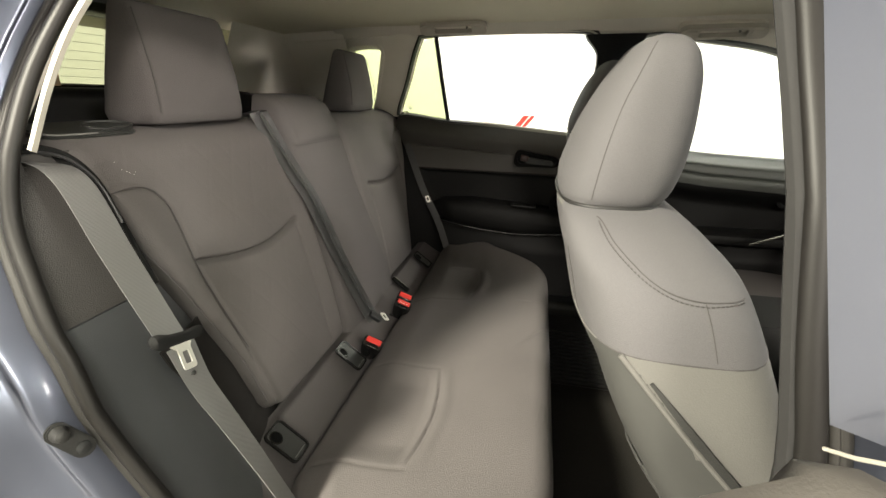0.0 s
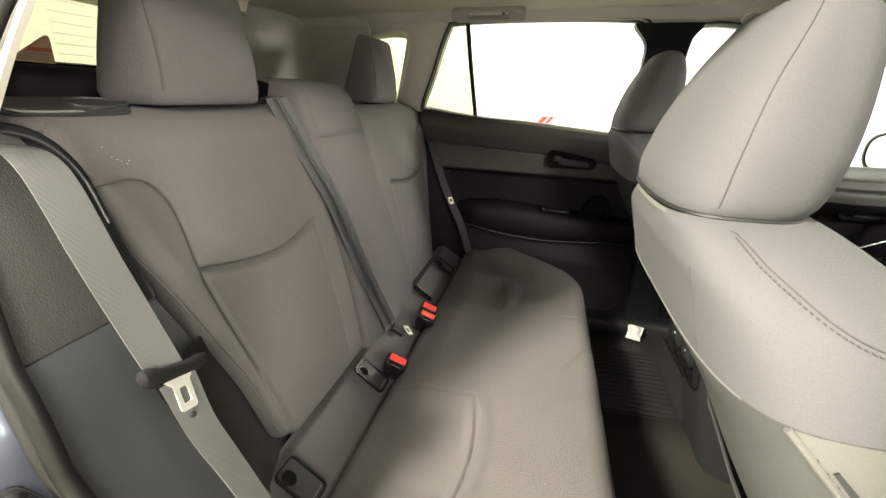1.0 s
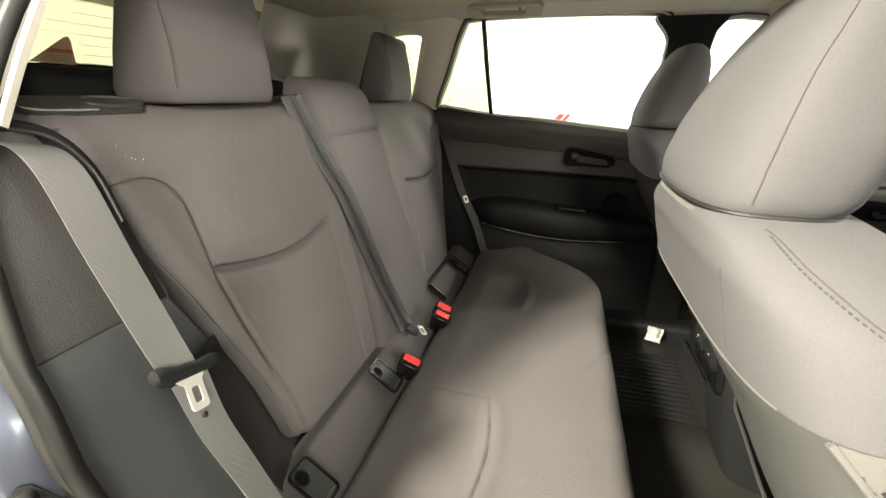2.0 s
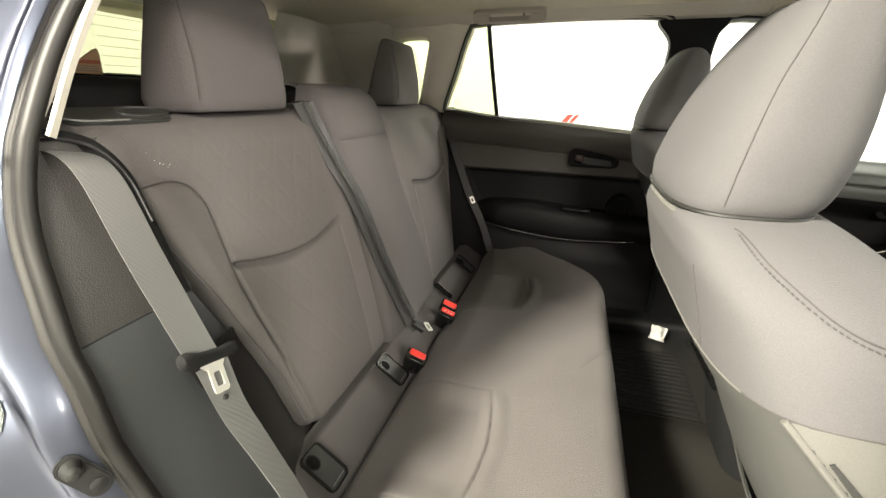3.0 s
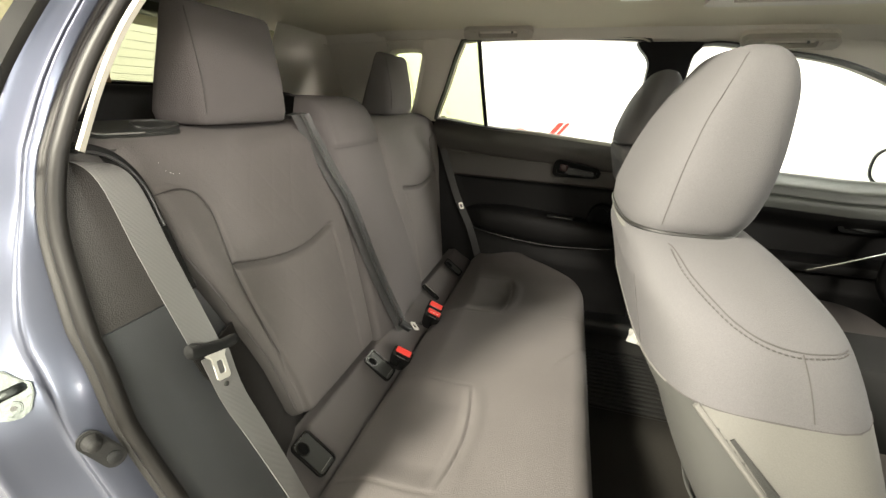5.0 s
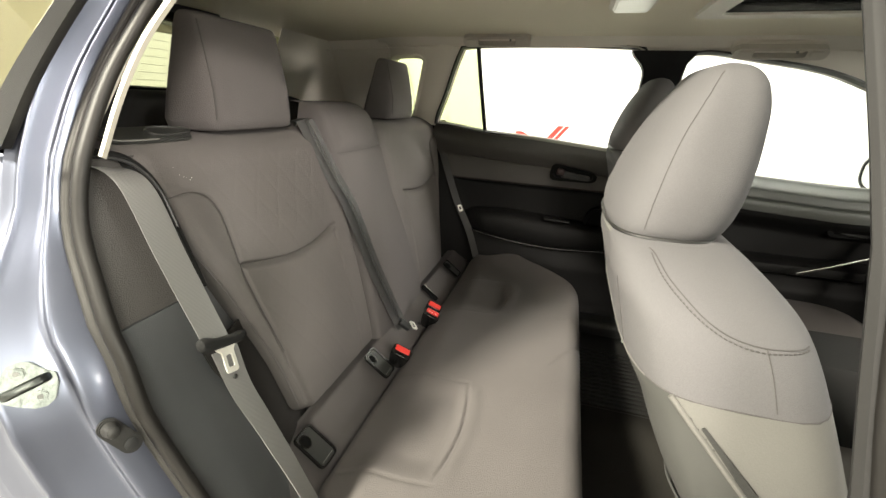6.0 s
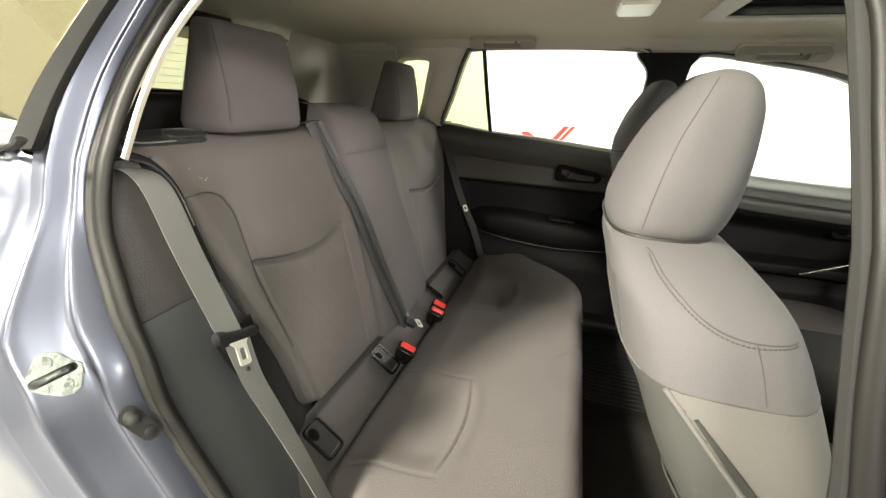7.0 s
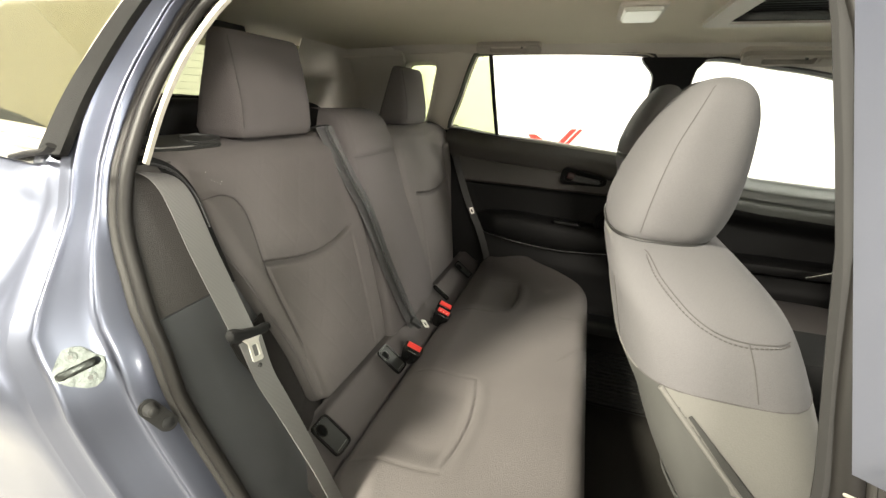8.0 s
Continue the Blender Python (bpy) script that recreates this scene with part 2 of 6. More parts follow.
def box(name, lo, hi, bevel=0.005, seg=2):
    bm = bmesh.new()
    bmesh.ops.create_cube(bm, size=1)
    for v in bm.verts:
        v.co = Vector([lo[k] + (hi[k] - lo[k]) * (v.co[k] + 0.5) for k in range(3)])
    if bevel:
        bmesh.ops.bevel(bm, geom=list(bm.edges), offset=bevel, segments=seg, affect="EDGES", profile=0.5)
    for f in bm.faces:
        f.smooth = True
    for e in bm.edges:
        e.smooth = len(e.link_faces) < 2 or e.calc_face_angle(0) < radians(50)
    me = bpy.data.meshes.new(name)
    bm.to_mesh(me)
    bm.free()
    return me


def moved(me, m):
    me.transform(m)
    return me


def plate(name, outline, thick, bevel=0.0015, mat_from=None):
    """A plate with that outline in its own x and y, thick along z, with softened edges."""
    bm = bmesh.new()
    f = bm.faces.new([bm.verts.new((x, y, 0)) for x, y in outline])
    r = bmesh.ops.extrude_face_region(bm, geom=[f])
    top = [g for g in r["geom"] if isinstance(g, bmesh.types.BMVert)]
    for v in top:
        v.co.z += thick
    bmesh.ops.recalc_face_normals(bm, faces=bm.faces)
    if bevel:
        edges = [e for e in bm.edges if all(v in top for v in e.verts)]
        bmesh.ops.bevel(bm, geom=edges, offset=bevel, segments=2, affect="EDGES")
    me = bpy.data.meshes.new(name)
    bm.to_mesh(me)
    bm.free()
    return me


def round_rect(w, h, r, n=5):
    pts = []
    for cx, cy, a0 in ((w / 2 - r, h / 2 - r, 0), (-w / 2 + r, h / 2 - r, 90), (-w / 2 + r, -h / 2 + r, 180), (w / 2 - r, -h / 2 + r, 270)):
        for k in range(n + 1):
            a = radians(a0 + 90 * k / n)
            pts.append((cx + r * math.cos(a), cy + r * math.sin(a)))
    return pts


def frame_plate(name, outer, inner, thick):
    """A flat frame between two outlines with as many corners, thick along z."""
    n, verts = len(outer), []
    for z in (0, thick):
        verts += [(x, y, z) for x, y in outer] + [(x, y, z) for x, y in inner]
    faces = []
    for k in range(n):
        l = (k + 1) % n
        faces += [(k, l, n + l, n + k), (2 * n + k, 3 * n + k, 3 * n + l, 2 * n + l), (k, 2 * n + k, 2 * n + l, l), (n + k, n + l, 3 * n + l, 3 * n + k)]
    return smooth_mesh(name, verts, faces, 30)


def ramp(x, xs, ys):
    if x <= xs[0]:
        return ys[0]
    for a, b, p, q in zip(xs, xs[1:], ys, ys[1:]):
        if x <= b:
            t = (x - a) / (b - a)
            return p + (q - p) * t
    return ys[-1]


def soft(x, lo, hi):
    t = min(1.0, max(0.0, (x - lo) / (hi - lo)))
    return t * t * (3 - 2 * t)


def groove(d, width):
    return math.exp(-(d / width) ** 2)


def axes(origin, ax, ay, az):
    """A matrix that carries a part's own axes to those directions at origin."""
    m = Matrix((Vector(ax), Vector(ay), Vector(az))).transposed().to_4x4()
    m.translation = origin
    return m


# ---- the booth ----
ground = part("ground", box("ground", (-30, -30, -0.1), (30, 30, 0.0), 0), CONCRETE)
tagged(ground, "smooth light grey concrete floor of the photo booth", "floor", kind="structure")
# south wall is never in view; its grey limits the light it throws back
for nm, lo, hi in (("wall_north", (-6, 3.6, 0), (7, 3.75, 4.6)), ("wall_south", (-6, -4.75, 0), (7, -4.6, 4.6)),
                   ("wall_west", (-6.15, -4.75, 0), (-6, 3.75, 4.6)), ("wall_east", (7, -4.75, 0), (7.15, 3.75, 4.6))):
    tagged(part(nm, box(nm, lo, hi, 0), UNSEEN_GREY if nm == "wall_south" else WALL_WHITE), "plain painted wall of the photo booth", "wall", kind="structure")
tagged(part("ceiling_booth", box("ceiling_booth", (-6.15, -4.75, 4.6), (7.15, 3.75, 4.7), 0), UNSEEN_GREY), "unseen plain grey booth ceiling", "ceiling", kind="structure")


def seal_y(z):
    """Half-width of the door opening's seal plane at height z."""
    return ramp(z, (0.3, 0.95, 1.05, 1.25, 1.55), (0.80, 0.82, 0.81, 0.75, 0.60))


def glass_y(z):
    return 0.75 - 0.56 * (z - 1.22)


# ---- near body side with the open doorway ----
# the doorway's seal line, (x, z), from the roof down the rear post, along the sill and up the front post
DOORWAY = [(0.25, 1.545), (0.02, 1.52), (-0.085, 1.49), (-0.13, 1.415), (-0.155, 1.34), (-0.16, 1.25), (-0.154, 1.17), (-0.115, 1.09), (-0.074, 1.013), (-0.038, 0.907),
           (0.03, 0.77), (0.12, 0.58), (0.22, 0.46), (0.40, 0.44), (0.62, 0.44), (0.67, 0.50), (0.708, 0.70), (0.707, 1.0), (0.695, 1.15), (0.685, 1.33), (0.669, 1.46), (0.60, 1.53)]


def doorway_frames(n=132):
    """Points of the seal line with the way out of the opening at each."""
    P = curve_points([(x, 0, z) for x, z in DOORWAY], n, loop=True)
    res = []
    for i, p in enumerate(P):
        d = (P[(i + 1) % n] - P[i - 1]).normalized()
        out = Vector((-d.z, 0, d.x))
        if out.dot(p - Vector((0.32, 0, 1.0))) < 0:
            out = -out
        res.append((p, out))
    return res


def ring_profile(name, profile, mat, parent, label="", keep=None):
    """A band swept round the doorway: profile gives, per point, the way out of the opening and the way outboard."""
    loops = []
    for p, out in doorway_frames():
        if keep and not keep(p):
            continue
        lp = []
        for a, b in profile(p, out):
            q = p + out * a
            lp.append((q.x, -seal_y(q.z) - b - 0.022 * soft(p.x, 0.5, 0.66), q.z))
        loops.append(lp)
    return part(name, loft(name, loops, cap=False, closed=False, ring=keep is None, sharp=60), mat, parent, label)


body_side = thing("body_side", "slate-blue painted car body side with an open rear doorway", "car body", kind="structure")


def jamb_scale(p):
    """How far the painted flange reaches: wide beside the seat, narrow along the pillar."""
    if p.x > 0.35:
        return 1 - 0.5 * soft(p.z, 1.15, 1.35)
    return 1 - 0.56 * soft(p.z, 1.07, 1.21) + 0.06 * soft(p.z, 1.22, 1.36)


def jamb_profile(p, out):
    k = jamb_scale(p)
    pts = [(0.016, -0.012), (0.022, -0.004), (0.024, 0.010), (0.027, 0.022), (0.0300, 0.0305), (0.0318, 0.0352), (0.0338, 0.0385), (0.0365, 0.0395), (0.0400, 0.0388), (0.0435, 0.0395), (0.0470, 0.0440), (0.052, 0.0540), (0.058, 0.0660), (0.064, 0.0780),
           (0.0672, 0.0850), (0.0690, 0.0905), (0.0705, 0.0945), (0.0728, 0.0965), (0.0755, 0.0960), (0.079, 0.0935), (0.084, 0.0925), (0.090, 0.0950), (0.099, 0.101), (0.11, 0.108)]
    t = k if p.x < 0.35 else 1.0
    return [(a if a < 0.024 else 0.024 + (a - 0.024) * t, b * (k if b > 0 else 1)) for a, b in pts]


ring_profile("door_jamb", jamb_profile, PAINT, body_side)


def seal_profile(p, out):
    return [(0.0112 * math.cos(q) - 0.003, 0.002 + 0.0092 * math.sin(q)) for q in (radians(a) for a in range(-60, 261, 20))]


ring_profile("door_seal", seal_profile, SEAL, body_side, "black rubber door seal with a round bulb")
ring_profile("seal_lip", lambda p, o: [(0.0075, -0.012), (0.0085, 0.003), (0.010, 0.0075), (0.013, 0.0085), (0.0145, 0.0070), (0.016, 0.0085), (0.022, 0.0080), (0.0235, 0.0065), (0.024, -0.01)], SEAL_LIP, body_side, "thin rubber lip beside the seal")


def rear_quarter():
    """The painted skin behind the doorway, swelling over the wheel."""
    edge = [q for q in doorway_frames() if q[0].x < 0.30 and 0.40 < q[0].z < 1.275]
    edge.sort(key=lambda q: -q[0].z)
    loops = []
    for p, out in edge:
        a = p + out * (0.024 + 0.0855 * jamb_scale(p))
        b0 = seal_y(a.z) + 0.1078 * jamb_scale(p)
        lp = []
        for k in range(49):
            t = k / 48
            x = a.x + (-1.25 - a.x) * t ** 1.4
            h = a.z + (0.02 + 0.05 * soft(p.z, 0.9, 1.25)) * soft(t, 0, 0.4)
            swell = soft(t, 0.015, 0.20) * (0.058 * math.exp(-((h - 1.04) / 0.11) ** 2) + 0.020 * math.exp(-((h - 1.245) / 0.02) ** 2) - 0.065 * soft(h, 1.225, 1.30) + 0.02 * soft(0.9 - h, 0, 0.2)) - 0.010 * math.exp(-((t - 0.035) / 0.025) ** 2)
            z = a.z + (0.02 + 0.05 * soft(p.z, 0.9, 1.25)) * soft(t, 0, 0.4)
            lp.append((x, -b0 - swell, z))
        loops.append(lp)
    part("quarter_panel", loft("quarter_panel", loops, cap=False, closed=False, sharp=60), PAINT, body_side)


rear_quarter()


def strip_surface(name, left, right, off, mat, parent, label="", z0=None, depth=0.012, n=30):
    """A slab between two lines of (x, z) on the near side's glass plane, off metres outboard of it."""
    A, B = curve_points([(x, 0, z) for x, z in left], n), curve_points([(x, 0, z) for x, z in right], n)
    side = lambda u, v: A[round(v * (n - 1))].lerp(B[round(v * (n - 1))], u)
    front = lambda u, v: (lambda q: (q.x, -seal_y(q.z) - off, q.z))(side(u, v))
    rear = lambda u, v: (lambda q: (q.x, -seal_y(q.z) - off + depth, q.z))(side(u, v))
    return part(name, sheet(name, 6, n - 1, front, rear), mat, parent, label)


strip_surface("pillar_applique", [(-0.258, 1.272), (-0.238, 1.35), (-0.193, 1.44), (-0.133, 1.53)], [(-0.212, 1.268), (-0.195, 1.35), (-0.155, 1.44), (-0.095, 1.53)], 0.060, GLOSS_BLACK, body_side, "satin black pillar cover")
strip_surface("quarter_glass", [(-0.75, 1.32), (-0.72, 1.40), (-0.66, 1.47), (-0.60, 1.53)], [(-0.262, 1.30), (-0.242, 1.36), (-0.2, 1.44), (-0.14, 1.53)], 0.045, GLASS_DARK, body_side, "tinted rear quarter window", depth=0.004)
strip_surface("window_moulding", [(-0.80, 1.272), (-0.60, 1.270), (-0.40, 1.264), (-0.262, 1.256)], [(-0.80, 1.290), (-0.60, 1.288), (-0.40, 1.281), (-0.262, 1.272)], 0.058, CHROME, body_side, "bright window moulding", n=16)
strip_surface("sill_gasket", [(-0.80, 1.290), (-0.60, 1.288), (-0.40, 1.281), (-0.225, 1.270)], [(-0.80, 1.304), (-0.60, 1.302), (-0.40, 1.296), (-0.222, 1.283)], 0.052, PLASTIC_GREY, body_side, "grey gasket under the quarter window", n=16)
strip_surface("glass_foot", [(-0.80, 1.304), (-0.60, 1.302), (-0.40, 1.296), (-0.235, 1.286)], [(-0.80, 1.318), (-0.60, 1.316), (-0.40, 1.309), (-0.235, 1.298)], 0.0535, CREAM, body_side, "pale lower edge of the quarter window", n=16)
part("gasket_end", tube("gasket_end", [(-0.30, -0.806, 1.262), (-0.26, -0.808, 1.270), (-0.22, -0.81, 1.276), (-0.20, -0.812, 1.285)], 0.006, 8, 16, flat=0.6), RUBBER, body_side, "black gasket end at the foot of the pillar cover")
strip_surface("glass_rim", [(-0.240, 1.285), (-0.250, 1.33), (-0.234, 1.38), (-0.204, 1.44), (-0.146, 1.53)], [(-0.216, 1.285), (-0.230, 1.33), (-0.220, 1.38), (-0.192, 1.44), (-0.136, 1.53)], 0.0545, CREAM, body_side, "pale edge of the quarter window")

# striker and rubber stop on the jamb
striker = part("striker", plate("striker", [(-0.018, 0.038), (-0.004, 0.041), (0.010, 0.037), (0.026, 0.018), (0.037, 0.010), (0.038, -0.008), (0.030, -0.032), (0.018, -0.040), (0.004, -0.039), (-0.020, -0.026), (-0.036, -0.012), (-0.036, 0.006), (-0.028, 0.022)], 0.004, 0.0015), METAL, body_side, "zinc-plated door striker plate")
def on_jamb(place, normal, lift):
    n = Vector(normal).normalized()
    up = (Vector((0, 0, 1)) - n * n.z).normalized()
    return axes(Vector(place) + n * lift, up.cross(n), up, n)


striker.matrix_basis = on_jamb((-0.137, -0.883, 1.006), (0.75, -0.5, 0.43), 0.002) @ Matrix.Scale(0.73, 4)
part("striker_loop", tube("striker_loop", [(-0.028, -0.008, 0.002), (-0.026, -0.007, 0.010), (-0.014, -0.004, 0.016), (0.012, 0.003, 0.017), (0.024, 0.006, 0.011), (0.027, 0.007, 0.002)], 0.0075, 8, 24, flat=0.75, side=(0, 0, 1)), METAL, striker)
for sx, sy in ((-0.008, 0.023), (0.013, -0.022)):
    part("bolt", moved(plate("bolt", [(0.0105 * math.cos(radians(a)), 0.0105 * math.sin(radians(a))) for a in range(0, 360, 24)], 0.004, 0.0015), Matrix.Translation((sx, sy, 0.004))), METAL, striker)
    part("bolt_socket", moved(plate("bolt_socket", [(0.0045 * math.cos(radians(a)), 0.0045 * math.sin(radians(a))) for a in range(0, 360, 60)], 0.0006, 0), Matrix.Translation((sx, sy, 0.008))), PLASTIC_GREY, striker)
stop = part("rubber_stop", moved(plate("rubber_stop", round_rect(0.025, 0.060, 0.0122), 0.006, 0.002), Matrix()), RUBBER, body_side, "black rubber door stop")
stop.matrix_basis = on_jamb((-0.070, -0.844, 0.918), (0.88, -0.35, 0.31), 0.002) @ pose(0, 0, 0, 0, 0, 28)
part("plug", loft("plug", [[(r * math.cos(radians(a)), 0.016 + r * math.sin(radians(a)), z) for a in range(0, 360, 30)] for r, z in ((0.0105, 0.004), (0.0095, 0.010), (0.0082, 0.020), (0.0070, 0.026), (0.0035, 0.028))]), RUBBER, stop)
part("screw", loft("screw", [[(r * math.cos(radians(a)), -0.017 + r * math.sin(radians(a)), z) for a in range(0, 360, 30)] for r, z in ((0.008, 0.004), (0.008, 0.008), (0.003, 0.009))]), PLASTIC, stop)

# near quarter trim between the seal and the seat
trim_near = thing("trim_near", "dark two-tone quarter trim beside the rear seat", "trim", kind="structure")


def trim_piece(name, z0, z1, mat, label, proud=0.0):
    edge = sorted(((p.z, p.x) for p in curve_points([(x, 0, z) for x, z in DOORWAY[2:13]], 160)))
    ez, ex = [a for a, b in edge], [b for a, b in edge]

    def at(u, v):
        z = z0 + (z1 - z0) * v
        y0 = -seal_y(z) + 0.004
        x0 = ramp(z, ez, ex) - 0.008
        xin = ramp(z, (0.5, 0.68, 0.9, 1.05, 1.2, 1.35), (0.05, -0.10, -0.13, -0.10, -0.16, -0.21))
        yin = ramp(z, (0.5, 0.7, 0.90, 1.04, 1.2), (-0.5, -0.5, -0.56, -0.645, -0.665))
        return x0 + (xin - x0) * u, y0 + (yin - y0) * u - proud, z

    part(name, sheet(name, 14, 40, at, lambda u, v: tuple(Vector(at(u, v)) + Vector((-0.02, 0.012, 0)))), mat, trim_near, label)


trim_piece("upper_trim", 1.0405, 1.25, TRIM_GREY, "grained grey vinyl upper panel")
trim_piece("lower_trim", 0.45, 1.0385, PLASTIC_BLUE, "smooth slate plastic lower panel", 0.002)
part("pillar_edge", ribbon("pillar_edge", [(-0.132, -0.742, 1.258), (-0.128, -0.70, 1.34), (-0.10, -0.668, 1.415), (-0.05, -0.628, 1.49), (0.02, -0.60, 1.53)], [(0.0028, 0, -0.001), (0.0035, 0, -0.002)], 0.007), CREAM, trim_near, "cream plastic edge of the pillar trim")
part("upper_quarter_liner", sheet("upper_quarter_liner", 10, 8, lambda u, v: (-0.19 - 0.7 * u + 0.07 * v, -seal_y(1.275 + 0.27 * v) + 0.012, 1.275 + 0.27 * v), lambda u, v: (-0.19 - 0.7 * u + 0.07 * v, -seal_y(1.275 + 0.27 * v) + 0.03, 1.275 + 0.27 * v)), LINER_TRIM, trim_near, "beige quarter trim behind the window")

# front post of the doorway
post = thing("center_pillar", "dark trimmed centre pillar beside the doorway", "pillar", kind="structure")


def post_face(u, v):
    """Trim face from the seal inwards: a narrow cheek, a rounded edge, then away to the front."""
    z = 0.46 + 1.08 * v
    xe = ramp(z, (0.46, 0.8, 1.05, 1.17, 1.32, 1.46, 1.54), (0.684, 0.688, 0.682, 0.672, 0.662, 0.649, 0.62))
    k = u * 5
    dx = ramp(k, (0, 1, 2, 3, 4, 5), (0.024, 0.004, 0.0, 0.004, 0.03, 0.10))
    dy = ramp(k, (0, 1, 2, 3, 4, 5), (-0.026, -0.024, -0.018, -0.008, 0.02, 0.045))
    return xe + dx, -seal_y(z) + dy, z


part("pillar_trim", sheet("pillar_trim", 20, 30, post_face, lambda u, v: (post_face(0.4, v)[0] + 0.03 + 0.07 * u, post_face(0.4, v)[1] - 0.004, post_face(u, v)[2])), PLASTIC_POST, post)

# ---- far side: doors, pillars and quarter ----


def far_panel(name, xs, z_top, z_bot, y_at, mat, parent, label="", nu=60, nv=60, thick=0.03):
    """A door card between x limits (functions of z), from z_bot to z_top (functions of x), standing at y_at(x, z)."""

    def at(u, v, back=0.0):
        xa, xb = xs
        x = xa + (xb - xa) * u
        zt, zb = z_top(x), z_bot(x)
        z = zb + (zt - zb) * v
        return x, y_at(x, z) + back, z

    return part(name, sheet(name, nu, nv, at, lambda u, v: at(u, v, thick)), mat, parent, label)


def belt(x):
    return ramp(x, (-0.2, -0.13, 0.08, 0.30, 0.65, 1.12, 1.40), (1.265, 1.256, 1.226, 1.21, 1.175, 1.118, 1.10))


def window(door, outline, mat, label, name="pane", inset=0.0, sub=None):
    """A pane in the far glass plane with a rubber rim, from its corners (x, z)."""
    P = curve_points([(x, 0, z) for x, z in outline], 60, loop=True)
    me = smooth_mesh(name, [(p.x, glass_y(p.z) + inset, p.z) for p in P] + [(p.x, glass_y(p.z) + inset + 0.004, p.z) for p in P],
                     [tuple(range(60)), tuple(range(119, 59, -1))] + [(k, (k + 1) % 60, 60 + (k + 1) % 60, 60 + k) for k in range(60)])
    pane = part(name, me, mat, door, label)
    pane.visible_shadow = False
    return pane


def far_frame(name, outline, grow, mat, parent, depth=0.03, label=""):
    """A rim of width grow round an outline in the far glass plane."""
    P = curve_points([(x, 0, z) for x, z in outline], 80, loop=True)
    c = sum(P, Vector()) / len(P)
    loops = []
    for i, p in enumerate(P):
        d = (P[(i + 1) % 80] - P[i - 1]).normalized()
        out = Vector((d.z, 0, -d.x))
        if out.dot(p - c) < 0:
            out = -out
        prof = [(0, 0.0), (0, -0.012), (grow * 0.5, -depth), (grow, -depth * 0.9), (grow, 0.02), (0, 0.02)]
        loops.append([((p + out * a).x, glass_y((p + out * a).z) + b, (p + out * a).z) for a, b in prof])
    return part(name, loft(name, loops, ring=True, sharp=50), mat, parent, label)


REAR_WIN = [(-0.138, 1.25), (-0.075, 1.37), (0.0, 1.515), (0.05, 1.535), (0.35, 1.54), (0.61, 1.533), (0.652, 1.515), (0.66, 1.48), (0.655, 1.33), (0.645, 1.182), (0.60, 1.18), (0.30, 1.213), (0.08, 1.23), (-0.10, 1.256)]
QUARTER_PANE = [(-0.125, 1.258), (-0.065, 1.385), (-0.005, 1.505), (0.02, 1.528), (0.054, 1.53), (0.06, 1.40), (0.068, 1.236), (0.0, 1.243)]
DOOR_PANE = [(0.075, 1.532), (0.35, 1.536), (0.60, 1.53), (0.645, 1.51), (0.655, 1.45), (0.65, 1.30), (0.64, 1.183), (0.40, 1.205), (0.088, 1.232), (0.08, 1.40)]
FRONT_WIN = [(0.79, 1.46), (0.80, 1.505), (0.84, 1.52), (1.0, 1.50), (1.25, 1.455), (1.55, 1.33), (1.80, 1.16), (1.84, 1.09), (1.60, 1.085), (1.20, 1.105), (0.87, 1.135), (0.82, 1.15), (0.80, 1.30)]

door_1 = thing("door_1", "closed far rear door with black vinyl card and clear window", "car door", kind="structure")
window(door_1, QUARTER_PANE, GLASS_SIDE, "yellow-green tinted fixed quarter pane", "quarter_pane")
window(door_1, DOOR_PANE, GLASS_CLEAR, "clear door glass")
for k, wide in enumerate((0.014, 0.018, 0.010)):
    zz = 1.282 - 0.007 * k
    part("glass_print", box("glass_print", (-0.088 - wide / 2, glass_y(zz) - 0.003, zz - 0.0016), (-0.088 + wide / 2, glass_y(zz) - 0.0008, zz + 0.0016), 0, 1), PLASTIC_GREY, door_1, "unreadable grey print on the glass")
far_frame("window_seal", REAR_WIN, 0.012, RUBBER, door_1)
far_frame("window_surround", REAR_WIN, 0.032, LINER_TRIM, door_1, 0.010)
part("divider_bar", tube("divider_bar", [(0.066, glass_y(1.535) - 0.012, 1.535), (0.07, glass_y(1.4) - 0.012, 1.4), (0.078, glass_y(1.228) - 0.012, 1.228)], 0.009, 8, 12), GLOSS_BLACK, door_1, "black window divider bar")


def card_y(x, z):
    """The far rear door card: belt ledge, upper pad, recessed middle and a bulging lower half."""
    b = belt(x)
    t = b - z
    y = 0.735 - 0.04 * soft(t, -0.01, 0.062) + 0.017 * soft(t, 0.062, 0.13)
    y += 0.006 * groove(z - (1.1157 - 0.0735 * x), 0.004)
    mid = 1.005 - 0.02 * (x - 0.3)
    y += 0.028 * soft(mid - z, -0.012, 0.012)
    y -= 0.05 * soft(0.80 - z, 0.0, 0.16)
    y -= 0.02 * soft(0.50 - z, 0.0, 0.1)
    return y


def mid_line(x):
    return 1.005 - 0.02 * (x - 0.3)


def card_bottom(x):
    return max(0.42, ramp(x, (-0.16, -0.05, 0.1, 0.22, 0.5, 0.8), (1.19, 0.98, 0.63, 0.46, 0.42, 0.44)))


far_panel("upper_card", (-0.15, 0.80), belt, lambda x: max(mid_line(x), card_bottom(x)), card_y, VINYL_GREY, door_1, "dark grey grained upper door card", 80, 60)
far_panel("door_card", (-0.06, 0.80), lambda x: mid_line(x) - 0.001, lambda x: min(card_bottom(x), mid_line(x) - 0.01), card_y, VINYL, door_1, "black grained vinyl door card", 80, 60)


